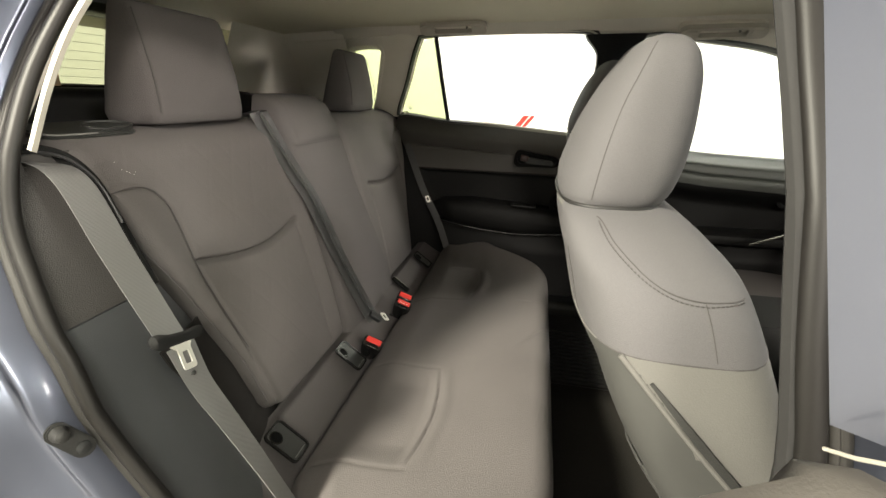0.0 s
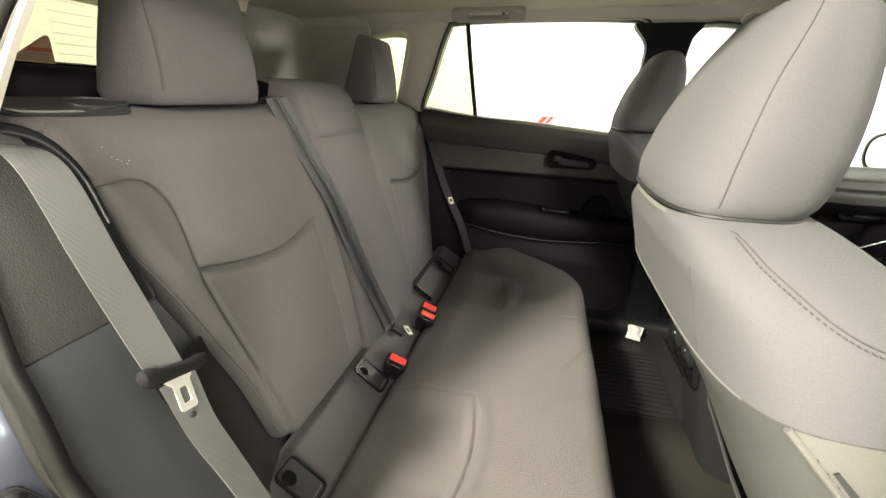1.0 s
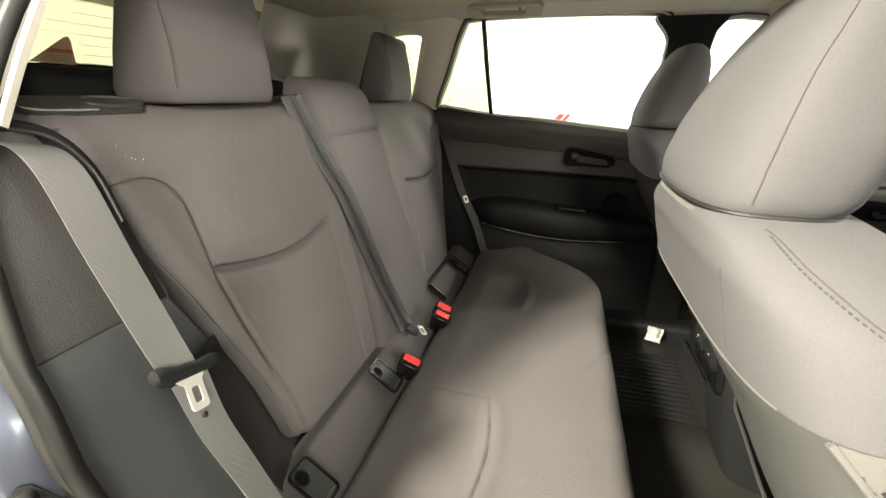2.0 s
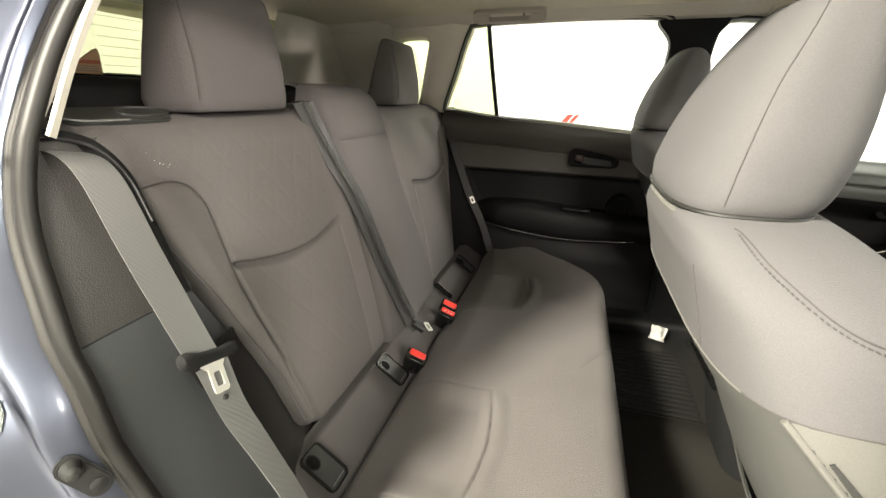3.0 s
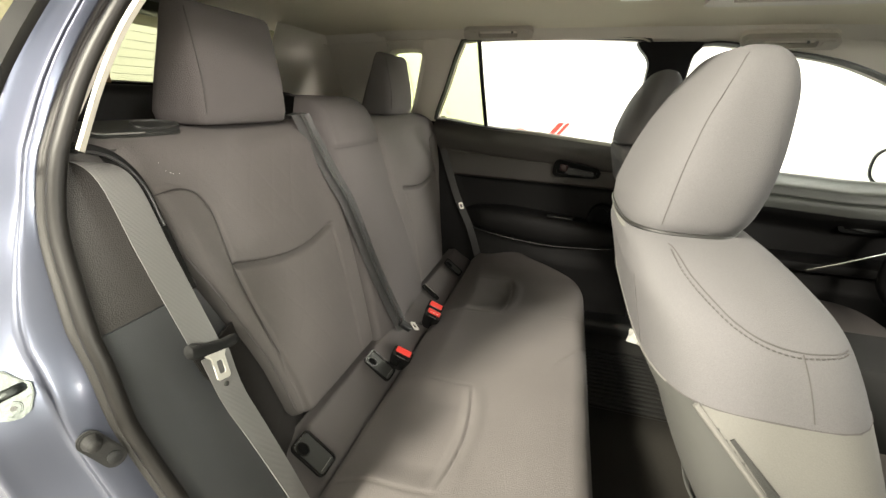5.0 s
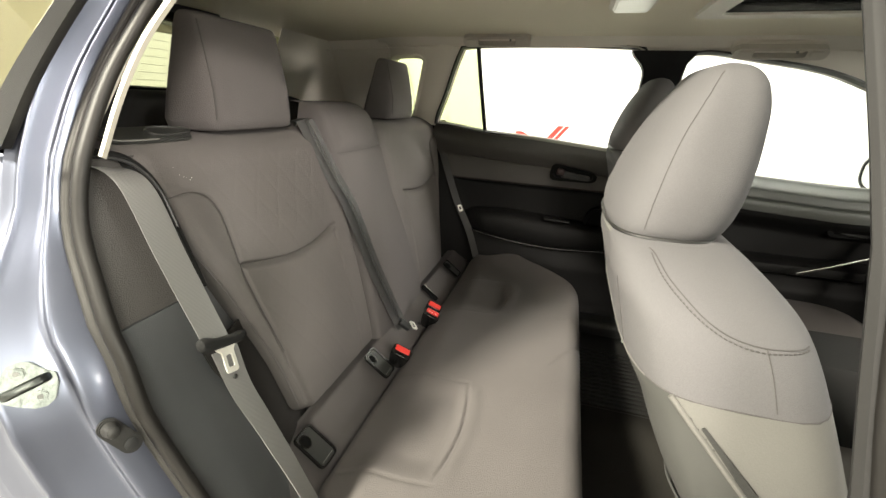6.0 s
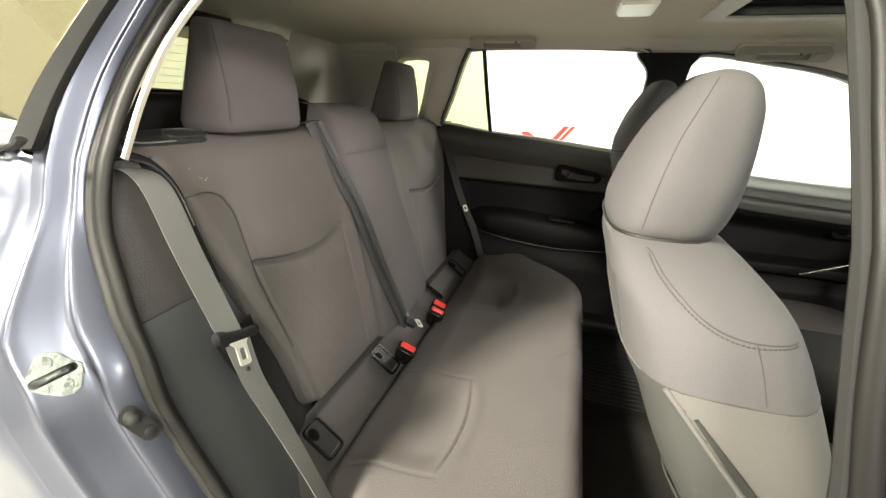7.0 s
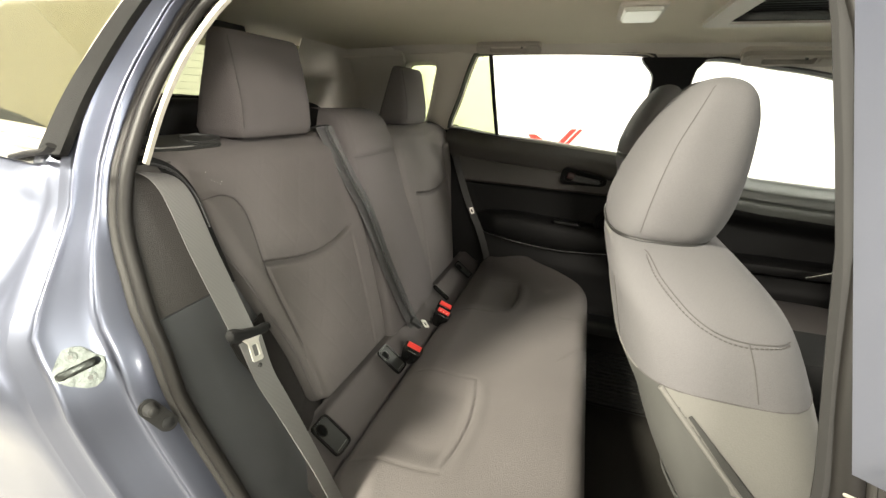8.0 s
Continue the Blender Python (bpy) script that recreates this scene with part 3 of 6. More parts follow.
def arm_loop(x):
    """Section of the armrest at x: it swells towards the seat and tapers to the rear."""
    s = soft(x, 0.0, 0.12) * (1 - 0.25 * soft(x, 0.55, 0.74))
    top = ramp(x, (0.0, 0.06, 0.2, 0.45, 0.74), (0.86, 0.885, 0.893, 0.872, 0.845))
    bot = ramp(x, (0.0, 0.06, 0.2, 0.4, 0.74), (0.82, 0.785, 0.755, 0.735, 0.755))
    y0, d = 0.735, 0.02 + 0.065 * s
    cz, h = (top + bot) / 2, (top - bot) / 2
    pts = []
    for k in range(20):
        a = 2 * math.pi * k / 20
        ca, sa = math.cos(a), math.sin(a)
        pts.append((x, y0 - d * math.copysign(abs(ca) ** 0.6, ca), cz + h * math.copysign(abs(sa) ** 0.7, sa)))
    return pts


armrest = part("armrest", loft("armrest", [arm_loop(0.0 + 0.74 * k / 36) for k in range(37)]), VINYL, door_1, "padded black vinyl armrest")
part("armrest_switch", moved(box("armrest_switch", (-0.055, -0.012, -0.006), (0.055, 0.012, 0.006), 0.003), pose(0.43, 0.66, 0.878, 20, 3, 0)), GLOSS_BLACK, armrest, "glossy black window switch")
part("armrest_seam", tube("armrest_seam", [(0.06, 0.668, 0.79), (0.2, 0.654, 0.768), (0.4, 0.654, 0.75), (0.6, 0.658, 0.758), (0.74, 0.67, 0.768)], 0.0035, 6, 30), GLOSS_BLACK, armrest)
cup = part("pull_cup", loft("pull_cup", [[(0.594 + rx * math.cos(radians(a)), y, 0.875 + rz * math.sin(radians(a))) for a in range(0, 360, 20)] for rx, rz, y in ((0.052, 0.066, 0.72), (0.05, 0.062, 0.70), (0.036, 0.05, 0.70), (0.03, 0.04, 0.735))]), HANDLE_BLACK, door_1, "black oval pull cup")


def door_handle(parent, x, z, y):
    """A recessed inside handle: bezel, dark bowl, lever and lock knob."""
    m = axes((x, y, z), Vector((1, 0, -0.13)).normalized(), Vector((0.13, 0, 1)).normalized(), (0, -1, 0))
    def taper(pts):
        return [(a, b * (1 - 0.5 * soft(a, 0.02, 0.095)) + 0.006 * soft(a, 0.02, 0.095)) for a, b in pts]

    bezel = part("door_handle", moved(frame_plate("door_handle", taper(round_rect(0.188, 0.07, 0.022)), taper(round_rect(0.158, 0.044, 0.015)), 0.018), m), HANDLE_BLACK, parent, "black recessed inside door handle")
    part("bowl", moved(plate("bowl", taper(round_rect(0.165, 0.05, 0.018)), 0.002, 0), m @ Matrix.Translation((0, 0, 0.001))), HANDLE_BLACK, bezel)
    part("lever", moved(plate("lever", taper(round_rect(0.112, 0.028, 0.010)), 0.009, 0.004), m @ Matrix.Translation((0.014, -0.005, 0.003))), PLASTIC, bezel)
    part("lever_edge", moved(box("lever_edge", (-0.05, -0.0165, 0.009), (0.05, -0.0135, 0.0125), 0.0008, 1), m @ Matrix.Translation((0.004, 0, 0))), COVER, bezel)
    part("lock_knob", moved(box("lock_knob", (-0.016, -0.013, 0), (0.016, 0.013, 0.012), 0.004), m @ Matrix.Translation((-0.052, 0.004, 0.003))), KNOB, bezel, "brown-red lock knob")
    return bezel


door_handle(door_1, 0.472, 1.068, 0.704)

door_2 = thing("door_2", "closed far front door with dark card and clear window", "car door", kind="structure")
window(door_2, FRONT_WIN, GLASS_CLEAR, "clear door glass")
far_frame("window_seal", FRONT_WIN, 0.012, RUBBER, door_2)
far_frame("window_surround", FRONT_WIN, 0.09, LINER_TRIM, door_2, 0.012)


def card2_y(x, z):
    t = belt(x) - z
    return 0.745 - 0.085 * soft(t, 0.0, 0.045) - 0.012 * soft(t, 0.04, 0.10) + 0.006 * groove(t - 0.075, 0.003) + 0.075 * soft(t, 0.12, 0.2) - 0.05 * soft(0.78 - z, 0, 0.1)


far_panel("upper_card", (0.86, 1.9), lambda x: belt(x) - 0.004, lambda x: belt(x) - 0.118, card2_y, CARD_TOP_LIT, door_2, "satin grey upper door card, tinted for greenish windscreen light", 60, 30)
far_panel("door_card", (0.86, 1.9), lambda x: belt(x) - 0.119, lambda x: 0.44, card2_y, VINYL, door_2, "black vinyl door card", 60, 60)
door_handle(door_2, 1.49, 0.945, 0.70)
part("armrest", loft("armrest", [[(x, 0.72 - 0.09 * math.copysign(abs(math.cos(a)) ** 0.6, math.cos(a)), 0.79 + 0.03 * math.copysign(abs(math.sin(a)) ** 0.7, math.sin(a))) for a in (2 * math.pi * k / 16 for k in range(16))] for x in (0.95, 1.0, 1.2, 1.5, 1.75)]), VINYL, door_2)
part("pull_trim", tube("pull_trim", [(1.262, 0.52, 0.814), (1.35, 0.505, 0.858), (1.45, 0.50, 0.905), (1.58, 0.50, 0.955)], 0.0095, 8, 20, flat=0.5), CHROME, door_2, "silver pull trim")
md, mu = Vector((0.93, 0.36, 0)).normalized(), Vector((-0.36, 0.93, 0)).normalized()
mc = Vector((1.67, 0.96, 1.127))


def mirror_loop(k, along, n=32):
    pts = []
    for q in range(n):
        ca, sa = math.cos(2 * math.pi * q / n), math.sin(2 * math.pi * q / n)
        pts.append(mc + md * along + mu * (0.115 * k * math.copysign(abs(ca) ** 0.7, ca)) + Vector((0, 0, 0.082 * k * math.copysign(abs(sa) ** 0.75, sa))))
    return pts


mirror = part("door_mirror", loft("door_mirror", [mirror_loop(k, a) for k, a in ((0.88, 0.006), (0.92, 0.0), (1.0, 0.004), (1.02, 0.03), (0.9, 0.08), (0.5, 0.11))]), GLOSS_BLACK, door_2, "black door mirror housing")
part("mirror_glass", loft("mirror_glass", [mirror_loop(0.86, 0.005), mirror_loop(0.86, 0.0035)]), MIRROR, mirror, "bright mirror glass")
part("mirror_arm", tube("mirror_arm", [mc + Vector((0.03, 0.0, -0.07)), (1.72, 0.85, 1.06), (1.72, 0.76, 1.06)], 0.02, 8, 10), GLOSS_BLACK, mirror)

# pillars and quarter of the far side
far_trim = thing("trim_far", "beige pillar and quarter trim of the far side", "trim", kind="structure")


def gy(z, off=0.0):
    return glass_y(z) - off


def far_post(u, v, back=0.0):
    """Black post between the far windows; its top runs out in rounded corners under the roof rail."""
    z = 0.95 + 0.578 * v
    flare = 0.05 * soft(z, 1.44, 1.53) ** 2
    x = 0.667 - flare + (0.12 + 1.6 * flare) * u - 0.01 * v
    return x, (gy(z, 0.035) if z > 1.2 else 0.715) - 0.006 * math.sin(math.pi * u) + back, z


part("center_post", sheet("center_post", 16, 40, far_post, lambda u, v: far_post(u, v, 0.045)), VINYL, far_trim, "black centre pillar trim")
part("rail_filler", box("rail_filler", (0.650, 0.562, 1.505), (0.80, 0.63, 1.60), 0.006), LINER_TRIM, far_trim, "beige trim over the centre pillar")


def ledge(u, v, drop=0.0):
    x = -0.13 + 0.80 * u
    return x, 0.738 - 0.012 * v, belt(x) + 0.004 - 0.006 * v * v - drop


# lit look of the ledge is put into its pale colour
part("belt_ledge", sheet("belt_ledge", 40, 6, ledge, lambda u, v: ledge(u, v, 0.008)), LEDGE_LIT, door_1, "satin ledge under the window, coloured pale for the window light")
# cream tube added as the bright reflection along the seal
part("seal_glint", tube("seal_glint", [(x, gy(z, 0.032), z) for x, z in ((0.585, 1.541), (0.625, 1.536), (0.655, 1.517), (0.6655, 1.48), (0.663, 1.40), (0.658, 1.31), (0.651, 1.19))], 0.0035, 6, 50), CREAM, far_trim, "pale line for the light reflected by the window seal")
part("lower_post", box("lower_post", (0.76, 0.66, 0.38), (0.9, 0.8, 0.98), 0.02), PLASTIC, far_trim)


def rear_post(u, v):
    """The beige post between the door window and the small rear window."""
    z = 1.24 + 0.32 * v
    xr = ramp(z, (1.24, 1.37, 1.515, 1.56), (-0.148, -0.09, -0.012, 0.02))
    xl = ramp(z, (1.24, 1.33, 1.50, 1.56), (-0.262, -0.226, -0.158, -0.14))
    return xl + (xr - xl) * u, gy(z, 0.02 + 0.012 * math.sin(math.pi * u)), z


part("rear_post", sheet("rear_post", 10, 24, rear_post, lambda u, v: (rear_post(u, v)[0], rear_post(u, v)[1] + 0.03, rear_post(u, v)[2])), LINER_TRIM, far_trim)
SMALL_WIN = [(-0.29, 1.27), (-0.30, 1.40), (-0.29, 1.485), (-0.255, 1.50), (-0.185, 1.50), (-0.166, 1.485), (-0.19, 1.42), (-0.255, 1.28)]
window(far_trim, SMALL_WIN, GLASS_SIDE, "small tinted rear quarter window", "quarter_window")
far_frame("quarter_window_rim", SMALL_WIN, 0.018, LINER_TRIM, far_trim)


def far_quarter(u, v):
    z = 1.0 + 0.585 * v
    x = -0.298 - 0.40 * u
    return x, (gy(z, 0.035) if z > 1.24 else 0.705) - 0.075 * u * u - 0.03 * u, z


part("rear_quarter_trim", sheet("rear_quarter_trim", 20, 24, far_quarter, lambda u, v: (far_quarter(u, v)[0], far_quarter(u, v)[1] + 0.02, far_quarter(u, v)[2])), LINER_TRIM, far_trim)
part("quarter_top", sheet("quarter_top", 12, 4, lambda u, v: (-0.36 + 0.335 * u, gy(1.504 + 0.068 * v, 0.016), 1.504 + 0.068 * v), lambda u, v: (-0.36 + 0.335 * u, gy(1.504 + 0.068 * v, -0.03), 1.504 + 0.068 * v)), LINER_TRIM, far_trim)

part("lower_quarter", sheet("lower_quarter", 12, 24, lambda u, v: (-0.32 + ramp(0.40 + 0.86 * v, (0.4, 0.63, 0.98, 1.26), (0.60, 0.46, 0.30, 0.18)) * u, 0.735 - 0.03 * (1 - u), 0.40 + 0.86 * v), lambda u, v: (-0.32 + 0.20 * u, 0.79, 0.40 + 0.86 * v)), VINYL, far_trim, "black lower quarter trim")
part("side_rail", sheet("side_rail", 50, 6, lambda u, v: (-0.33 + 2.0 * u, gy(1.548 - 0.06 * soft(u, 0.72, 1.0), 0.02) - 0.05 * v, 1.538 + 0.034 * v - (0.02 + 0.16 * soft(u, 0.8, 1.0)) * soft(u, 0.62, 1.0)), lambda u, v: (-0.33 + 2.0 * u, gy(1.548, -0.04) - 0.03 * v, 1.56 + 0.034 * v - 0.12 * soft(u, 0.72, 1.0))), LINER_TRIM, far_trim, "beige roof rail trim")

# ---- ceiling, rear end, floor and front end ----


def liner_z(x, y):
    side = abs(y) / 0.60
    return 1.585 - 0.03 * side ** 3 - 0.05 * soft(-x, 0.2, 1.0) - 0.015 * soft(x, 1.0, 1.7)


def liner():
    nx, ny = 90, 60
    xs = [-1.0 + 2.75 * i / nx for i in range(nx + 1)]
    ys = [-0.61 + 1.22 * j / ny for j in range(ny + 1)]
    hole = lambda x, y: 0.76 < x < 1.30 and abs(y) < 0.225
    verts, faces = [], []
    for lift in (0, 0.02):
        verts += [(x, y, liner_z(x, y) + lift) for y in ys for x in xs]
    o = (nx + 1) * (ny + 1)
    for j in range(ny):
        for i in range(nx):
            if hole((xs[i] + xs[i + 1]) / 2, (ys[j] + ys[j + 1]) / 2):
                continue
            a = j * (nx + 1) + i
            faces.append((a, a + 1, a + nx + 2, a + nx + 1))
            faces.append((o + a, o + a + nx + 1, o + a + nx + 2, o + a + 1))
    me = smooth_mesh("ceiling", verts, faces)
    ob = part("ceiling", me, LINER)
    tagged(ob, "beige cloth headliner with a sunroof opening", "headliner", kind="structure")


liner()
roof = part("roof", sheet("roof", 20, 12, lambda u, v: (-1.1 + 2.9 * u, -0.64 + 1.28 * v, 1.68 - 0.06 * (2 * v - 1) ** 2 - 0.06 * abs(2 * u - 1) ** 3), lambda u, v: (-1.1 + 2.9 * u, -0.64 + 1.28 * v, 1.66 - 0.06 * (2 * v - 1) ** 2 - 0.06 * abs(2 * u - 1) ** 3)), PAINT)
tagged(roof, "slate-blue painted steel roof skin", "roof", kind="structure")

sunroof = thing("sunroof", "closed sunroof with black slatted shade", "sunroof", kind="structure")
part("sunroof_frame", moved(frame_plate("sunroof_frame", [(x + 1.03, y) for x, y in round_rect(0.63, 0.53, 0.03)], [(x + 1.03, y) for x, y in round_rect(0.525, 0.43, 0.02)], 0.012), Matrix.Translation((0, 0, 1.574))), LINER_TRIM, sunroof, "beige trim ring")
for lo, hi in (((0.765, 0.21, 1.58), (1.30, 0.225, 1.65)), ((0.765, -0.225, 1.58), (1.30, -0.21, 1.65)), ((0.755, -0.225, 1.58), (0.77, 0.225, 1.65)), ((1.292, -0.225, 1.58), (1.307, 0.225, 1.65))):
    part("well_wall", box("well_wall", lo, hi, 0.002), GLOSS_BLACK, sunroof)
for k in range(15):
    part("slat", box("slat", (0.772, -0.204 + 0.0272 * k, 1.600), (1.29, -0.186 + 0.0272 * k, 1.608), 0.002), MATT_BLACK, sunroof)
part("shade", box("shade", (0.77, -0.21, 1.625), (1.29, 0.21, 1.63), 0.001), RUBBER, sunroof)


def far_grab(x0, x1, y, z):
    """A folded roof grab handle between x0 and x1: a bow with two broad ends and an oblong gap, in a shallow well."""
    g = thing("grab_handle", "beige plastic roof grab handle above the far door", "grab handle", group="roof grab handles")
    w = x1 - x0
    m = axes(((x0 + x1) / 2, y, z), (1, 0, 0), Vector((0, 0.75, -0.66)).normalized(), Vector((0, -0.66, -0.75)).normalized())
    outer = [(a, b * (1 - 0.28 * (2 * a / w) ** 2) + 0.006 * (2 * a / w) ** 2) for a, b in round_rect(w, 0.054, 0.018, 6)]
    part("well", moved(plate("well", [(1.02 * a, 1.06 * b - 0.001) for a, b in outer], 0.018, 0.004), m @ Matrix.Translation((0, 0, -0.019))), LINER_TRIM, g, "shaded well behind the grip")
    bow = moved(frame_plate("bow", outer, [(a, b + 0.0045) for a, b in round_rect(w * 0.56, 0.026, 0.006, 6)], 0.02), m)
    part("bow", bow, GRIP, g, "beige bow of the handle")
    for s in (-1, 1):
        part("hinge_cap", moved(plate("hinge_cap", round_rect(0.034, 0.022, 0.006), 0.004, 0.0015), m @ Matrix.Translation((s * w * 0.38, 0.002, 0.0195))), GRIP, g)
    part("hinge_pin", moved(plate("hinge_pin", [(0.004 * math.cos(radians(a)), 0.004 * math.sin(radians(a))) for a in range(0, 360, 40)], 0.006, 0.001), m @ Matrix.Translation((w * 0.20, 0.008, 0.004))), PLASTIC_GREY, g)
    return g


far_grab(0.028, 0.267, 0.484, 1.563)
far_grab(0.900, 1.152, 0.520, 1.533)

dome = thing("dome_lamp", "white rectangular dome lamp on the headliner, unlit", "lamp")
part("bezel", moved(plate("bezel", round_rect(0.105, 0.185, 0.015), 0.008, 0.003), pose(0.545, 0.06, 1.585, 180)), LINER_TRIM, dome)
part("lens", moved(plate("lens", round_rect(0.085, 0.15, 0.012), 0.01, 0.004), pose(0.545, 0.06, 1.578, 180)), LENS, dome, "frosted white lens")

# rear end
tail = thing("tailgate", "dark trimmed tailgate with tinted rear window", "tailgate", kind="structure")
part("lower_panel", box("lower_panel", (-0.86, -0.64, 0.55), (-0.64, 0.64, 1.342), 0.03, 3), VINYL, tail, "black tailgate trim")
part("upper_panel", box("upper_panel", (-0.70, -0.60, 1.515), (-0.60, 0.02, 1.57), 0.02, 3), PLASTIC, tail)
rg = part("rear_pane", sheet("rear_pane", 10, 8, lambda u, v: (-0.715 + 0.13 * v, -0.62 + 0.97 * u - 0.03 * v, 1.318 + 0.215 * v), lambda u, v: (-0.719 + 0.13 * v, -0.62 + 0.97 * u - 0.03 * v, 1.318 + 0.215 * v)), GLASS_REAR, tail, "yellow-green tinted rear window")
rg.visible_shadow = False
part("wiper", tube("wiper", [(-0.735, -0.43, 1.332), (-0.727, -0.24, 1.345), (-0.727, -0.03, 1.341), (-0.735, 0.10, 1.332)], 0.007, 8, 20), GLOSS_BLACK, tail)
tri_o = [(-0.054, 0.0), (0.047, -0.002), (0.030, 0.060), (0.024, 0.066), (0.016, 0.063)]
tm = axes((-0.683, -0.314, 1.3475), (0, 1, 0), Vector((0.43, 0, 0.9)).normalized(), Vector((0.9, 0, -0.43)).normalized()) @ Matrix.Scale(0.86, 4)
sticker = part("triangle_sticker", moved(plate("triangle_sticker", tri_o, 0.003, 0), tm), ORANGE, tail, "orange triangular sticker with red band")
part("sticker_band", moved(plate("sticker_band", [(-0.021, 0.026), (0.038, 0.027), (0.0355, 0.036), (-0.009, 0.036)], 0.0045, 0), tm), BROWN_RED, sticker, "red band")
for k in range(3):
    part("sticker_bar", moved(plate("sticker_bar", [(-0.036 + 0.008 * k, 0.006 + 0.006 * k), (0.036 - 0.002 * k, 0.006 + 0.006 * k), (0.036 - 0.002 * k, 0.0085 + 0.006 * k), (-0.036 + 0.008 * k, 0.0085 + 0.006 * k)], 0.004, 0), tm), PLASTIC_GREY, sticker, "unreadable printed line")
for k in range(9):
    v = 0.14 + 0.09 * k
    part("heater_line", tube("heater_line", [(-0.7125 + 0.13 * v, y, 1.318 + 0.215 * v) for y in (-0.56, 0.0, 0.30)], 0.0004, 4, 6), PLASTIC_GREY, rg)
part("side_post", tube("side_post", [(-0.70, -0.60, 1.30), (-0.655, -0.60, 1.41), (-0.60, -0.57, 1.54)], 0.036, 10, 20), LINER_TRIM, tail, "beige post beside the rear window")


def corner_trim(u, v, back=0.0):
    """The rounded corner between the rear window and the far quarter trim."""
    z = 1.27 + 0.29 * v
    x0, y0 = -0.742 + 0.175 * v, 0.30 - 0.05 * v
    x1, y1 = -0.53, glass_y(z) - 0.035 - 0.0428
    return x0 + (x1 - x0) * u - back, y0 + (y1 - y0) * (0.55 * u + 0.45 * math.sin(u * math.pi / 2)) + back, z


part("corner_trim", sheet("corner_trim", 20, 16, corner_trim, lambda u, v: corner_trim(u, v, 0.012)), LINER_TRIM, far_trim)
# bead added to draw the highlight along the quarter trim's upper edge
part("trim_edge_highlight", tube("trim_edge_highlight", [(-0.57, 0.476, 1.517), (-0.45, 0.507, 1.522), (-0.32, 0.523, 1.529), (-0.20, 0.535, 1.535), (-0.08, 0.542, 1.54)], 0.0026, 6, 40), LINER_TRIM, far_trim)
cargo = part("cargo_floor", box("cargo_floor", (-0.95, -0.62, 0.62), (-0.30, 0.62, 0.66), 0.01), CARPET)
tagged(cargo, "dark carpeted cargo floor behind the rear seat", "cargo floor", kind="structure")

# seat flank between the lower belt and the backrest's bolster, its dark colour standing for the gap's shade


def flank(u, v):
    z = 0.59 + 0.35 * v
    ya, yb = ramp(z, (0.66, 0.742, 0.843, 0.905, 0.94), (-0.585, -0.62, -0.655, -0.68, -0.69)), -0.655 + ramp(z, (0.655, 0.73, 0.80, 0.87, 0.93, 1.0), (0.205, 0.187, 0.172, 0.146, 0.120, 0.096))
    y = ya + (yb - ya) * u
    x0, y0 = ramp(z, (0.60, 0.70, 0.80, 0.907, 1.013), (0.10, 0.058, 0.015, -0.038, -0.074)), -seal_y(z)
    xin = ramp(z, (0.5, 0.68, 0.9, 1.05), (0.05, -0.10, -0.13, -0.10))
    yin = ramp(z, (0.5, 0.7, 0.90, 1.04), (-0.5, -0.5, -0.56, -0.645))
    return x0 + (xin - x0) * (y - y0) / (yin - y0) + 0.007 + 0.004 * math.sin(math.pi * u), y, z


part("shaded_seat_flank", sheet("shaded_seat_flank", 12, 30, flank, lambda u, v: tuple(Vector(flank(u, v)) - Vector((0.004, 0, 0)))), FLANK_SHADE, trim_near, "seat flank beside the bolster, darkened for the shaded gap")

# near quarter inside, closing the cabin
part("inner_quarter", sheet("inner_quarter", 10, 10, lambda u, v: (-0.30 - 0.6 * u, -0.66 + 0.02 * u + 0.10 * soft(v, 0.5, 1), 0.66 + 0.58 * v), lambda u, v: (-0.30 - 0.6 * u, -0.68 + 0.02 * u + 0.10 * soft(v, 0.5, 1), 0.66 + 0.58 * v)), PLASTIC, trim_near)

# floor
floor = part("floor", sheet("floor", 60, 60, lambda u, v: (-0.1 + 2.2 * u, -0.78 + 1.56 * v, 0.375 + 0.05 * math.exp(-((-0.78 + 1.56 * v) / 0.12) ** 2)), lambda u, v: (-0.1 + 2.2 * u, -0.78 + 1.56 * v, 0.33)), CARPET)
tagged(floor, "dark grey carpeted car floor with a low centre tunnel", "floor", kind="structure")

# ---- rear seat ----


def back_x(z):
    d = z - 0.66
    return -0.035 - 0.15 * d - 0.13 * d * d


def quilt(y, z):
    """Shallow stitched diamonds."""
    a, b = (y + 0.62 * z) / 0.062, (y - 0.62 * z) / 0.062
    da, db = abs(a - round(a)) * 0.062, abs(b - round(b)) * 0.062
    return 0.0005 * max(groove(da, 0.0030), groove(db, 0.0030))


rear_seat = thing("rear_seat", "dark grey woven fabric rear bench seat", "seat")


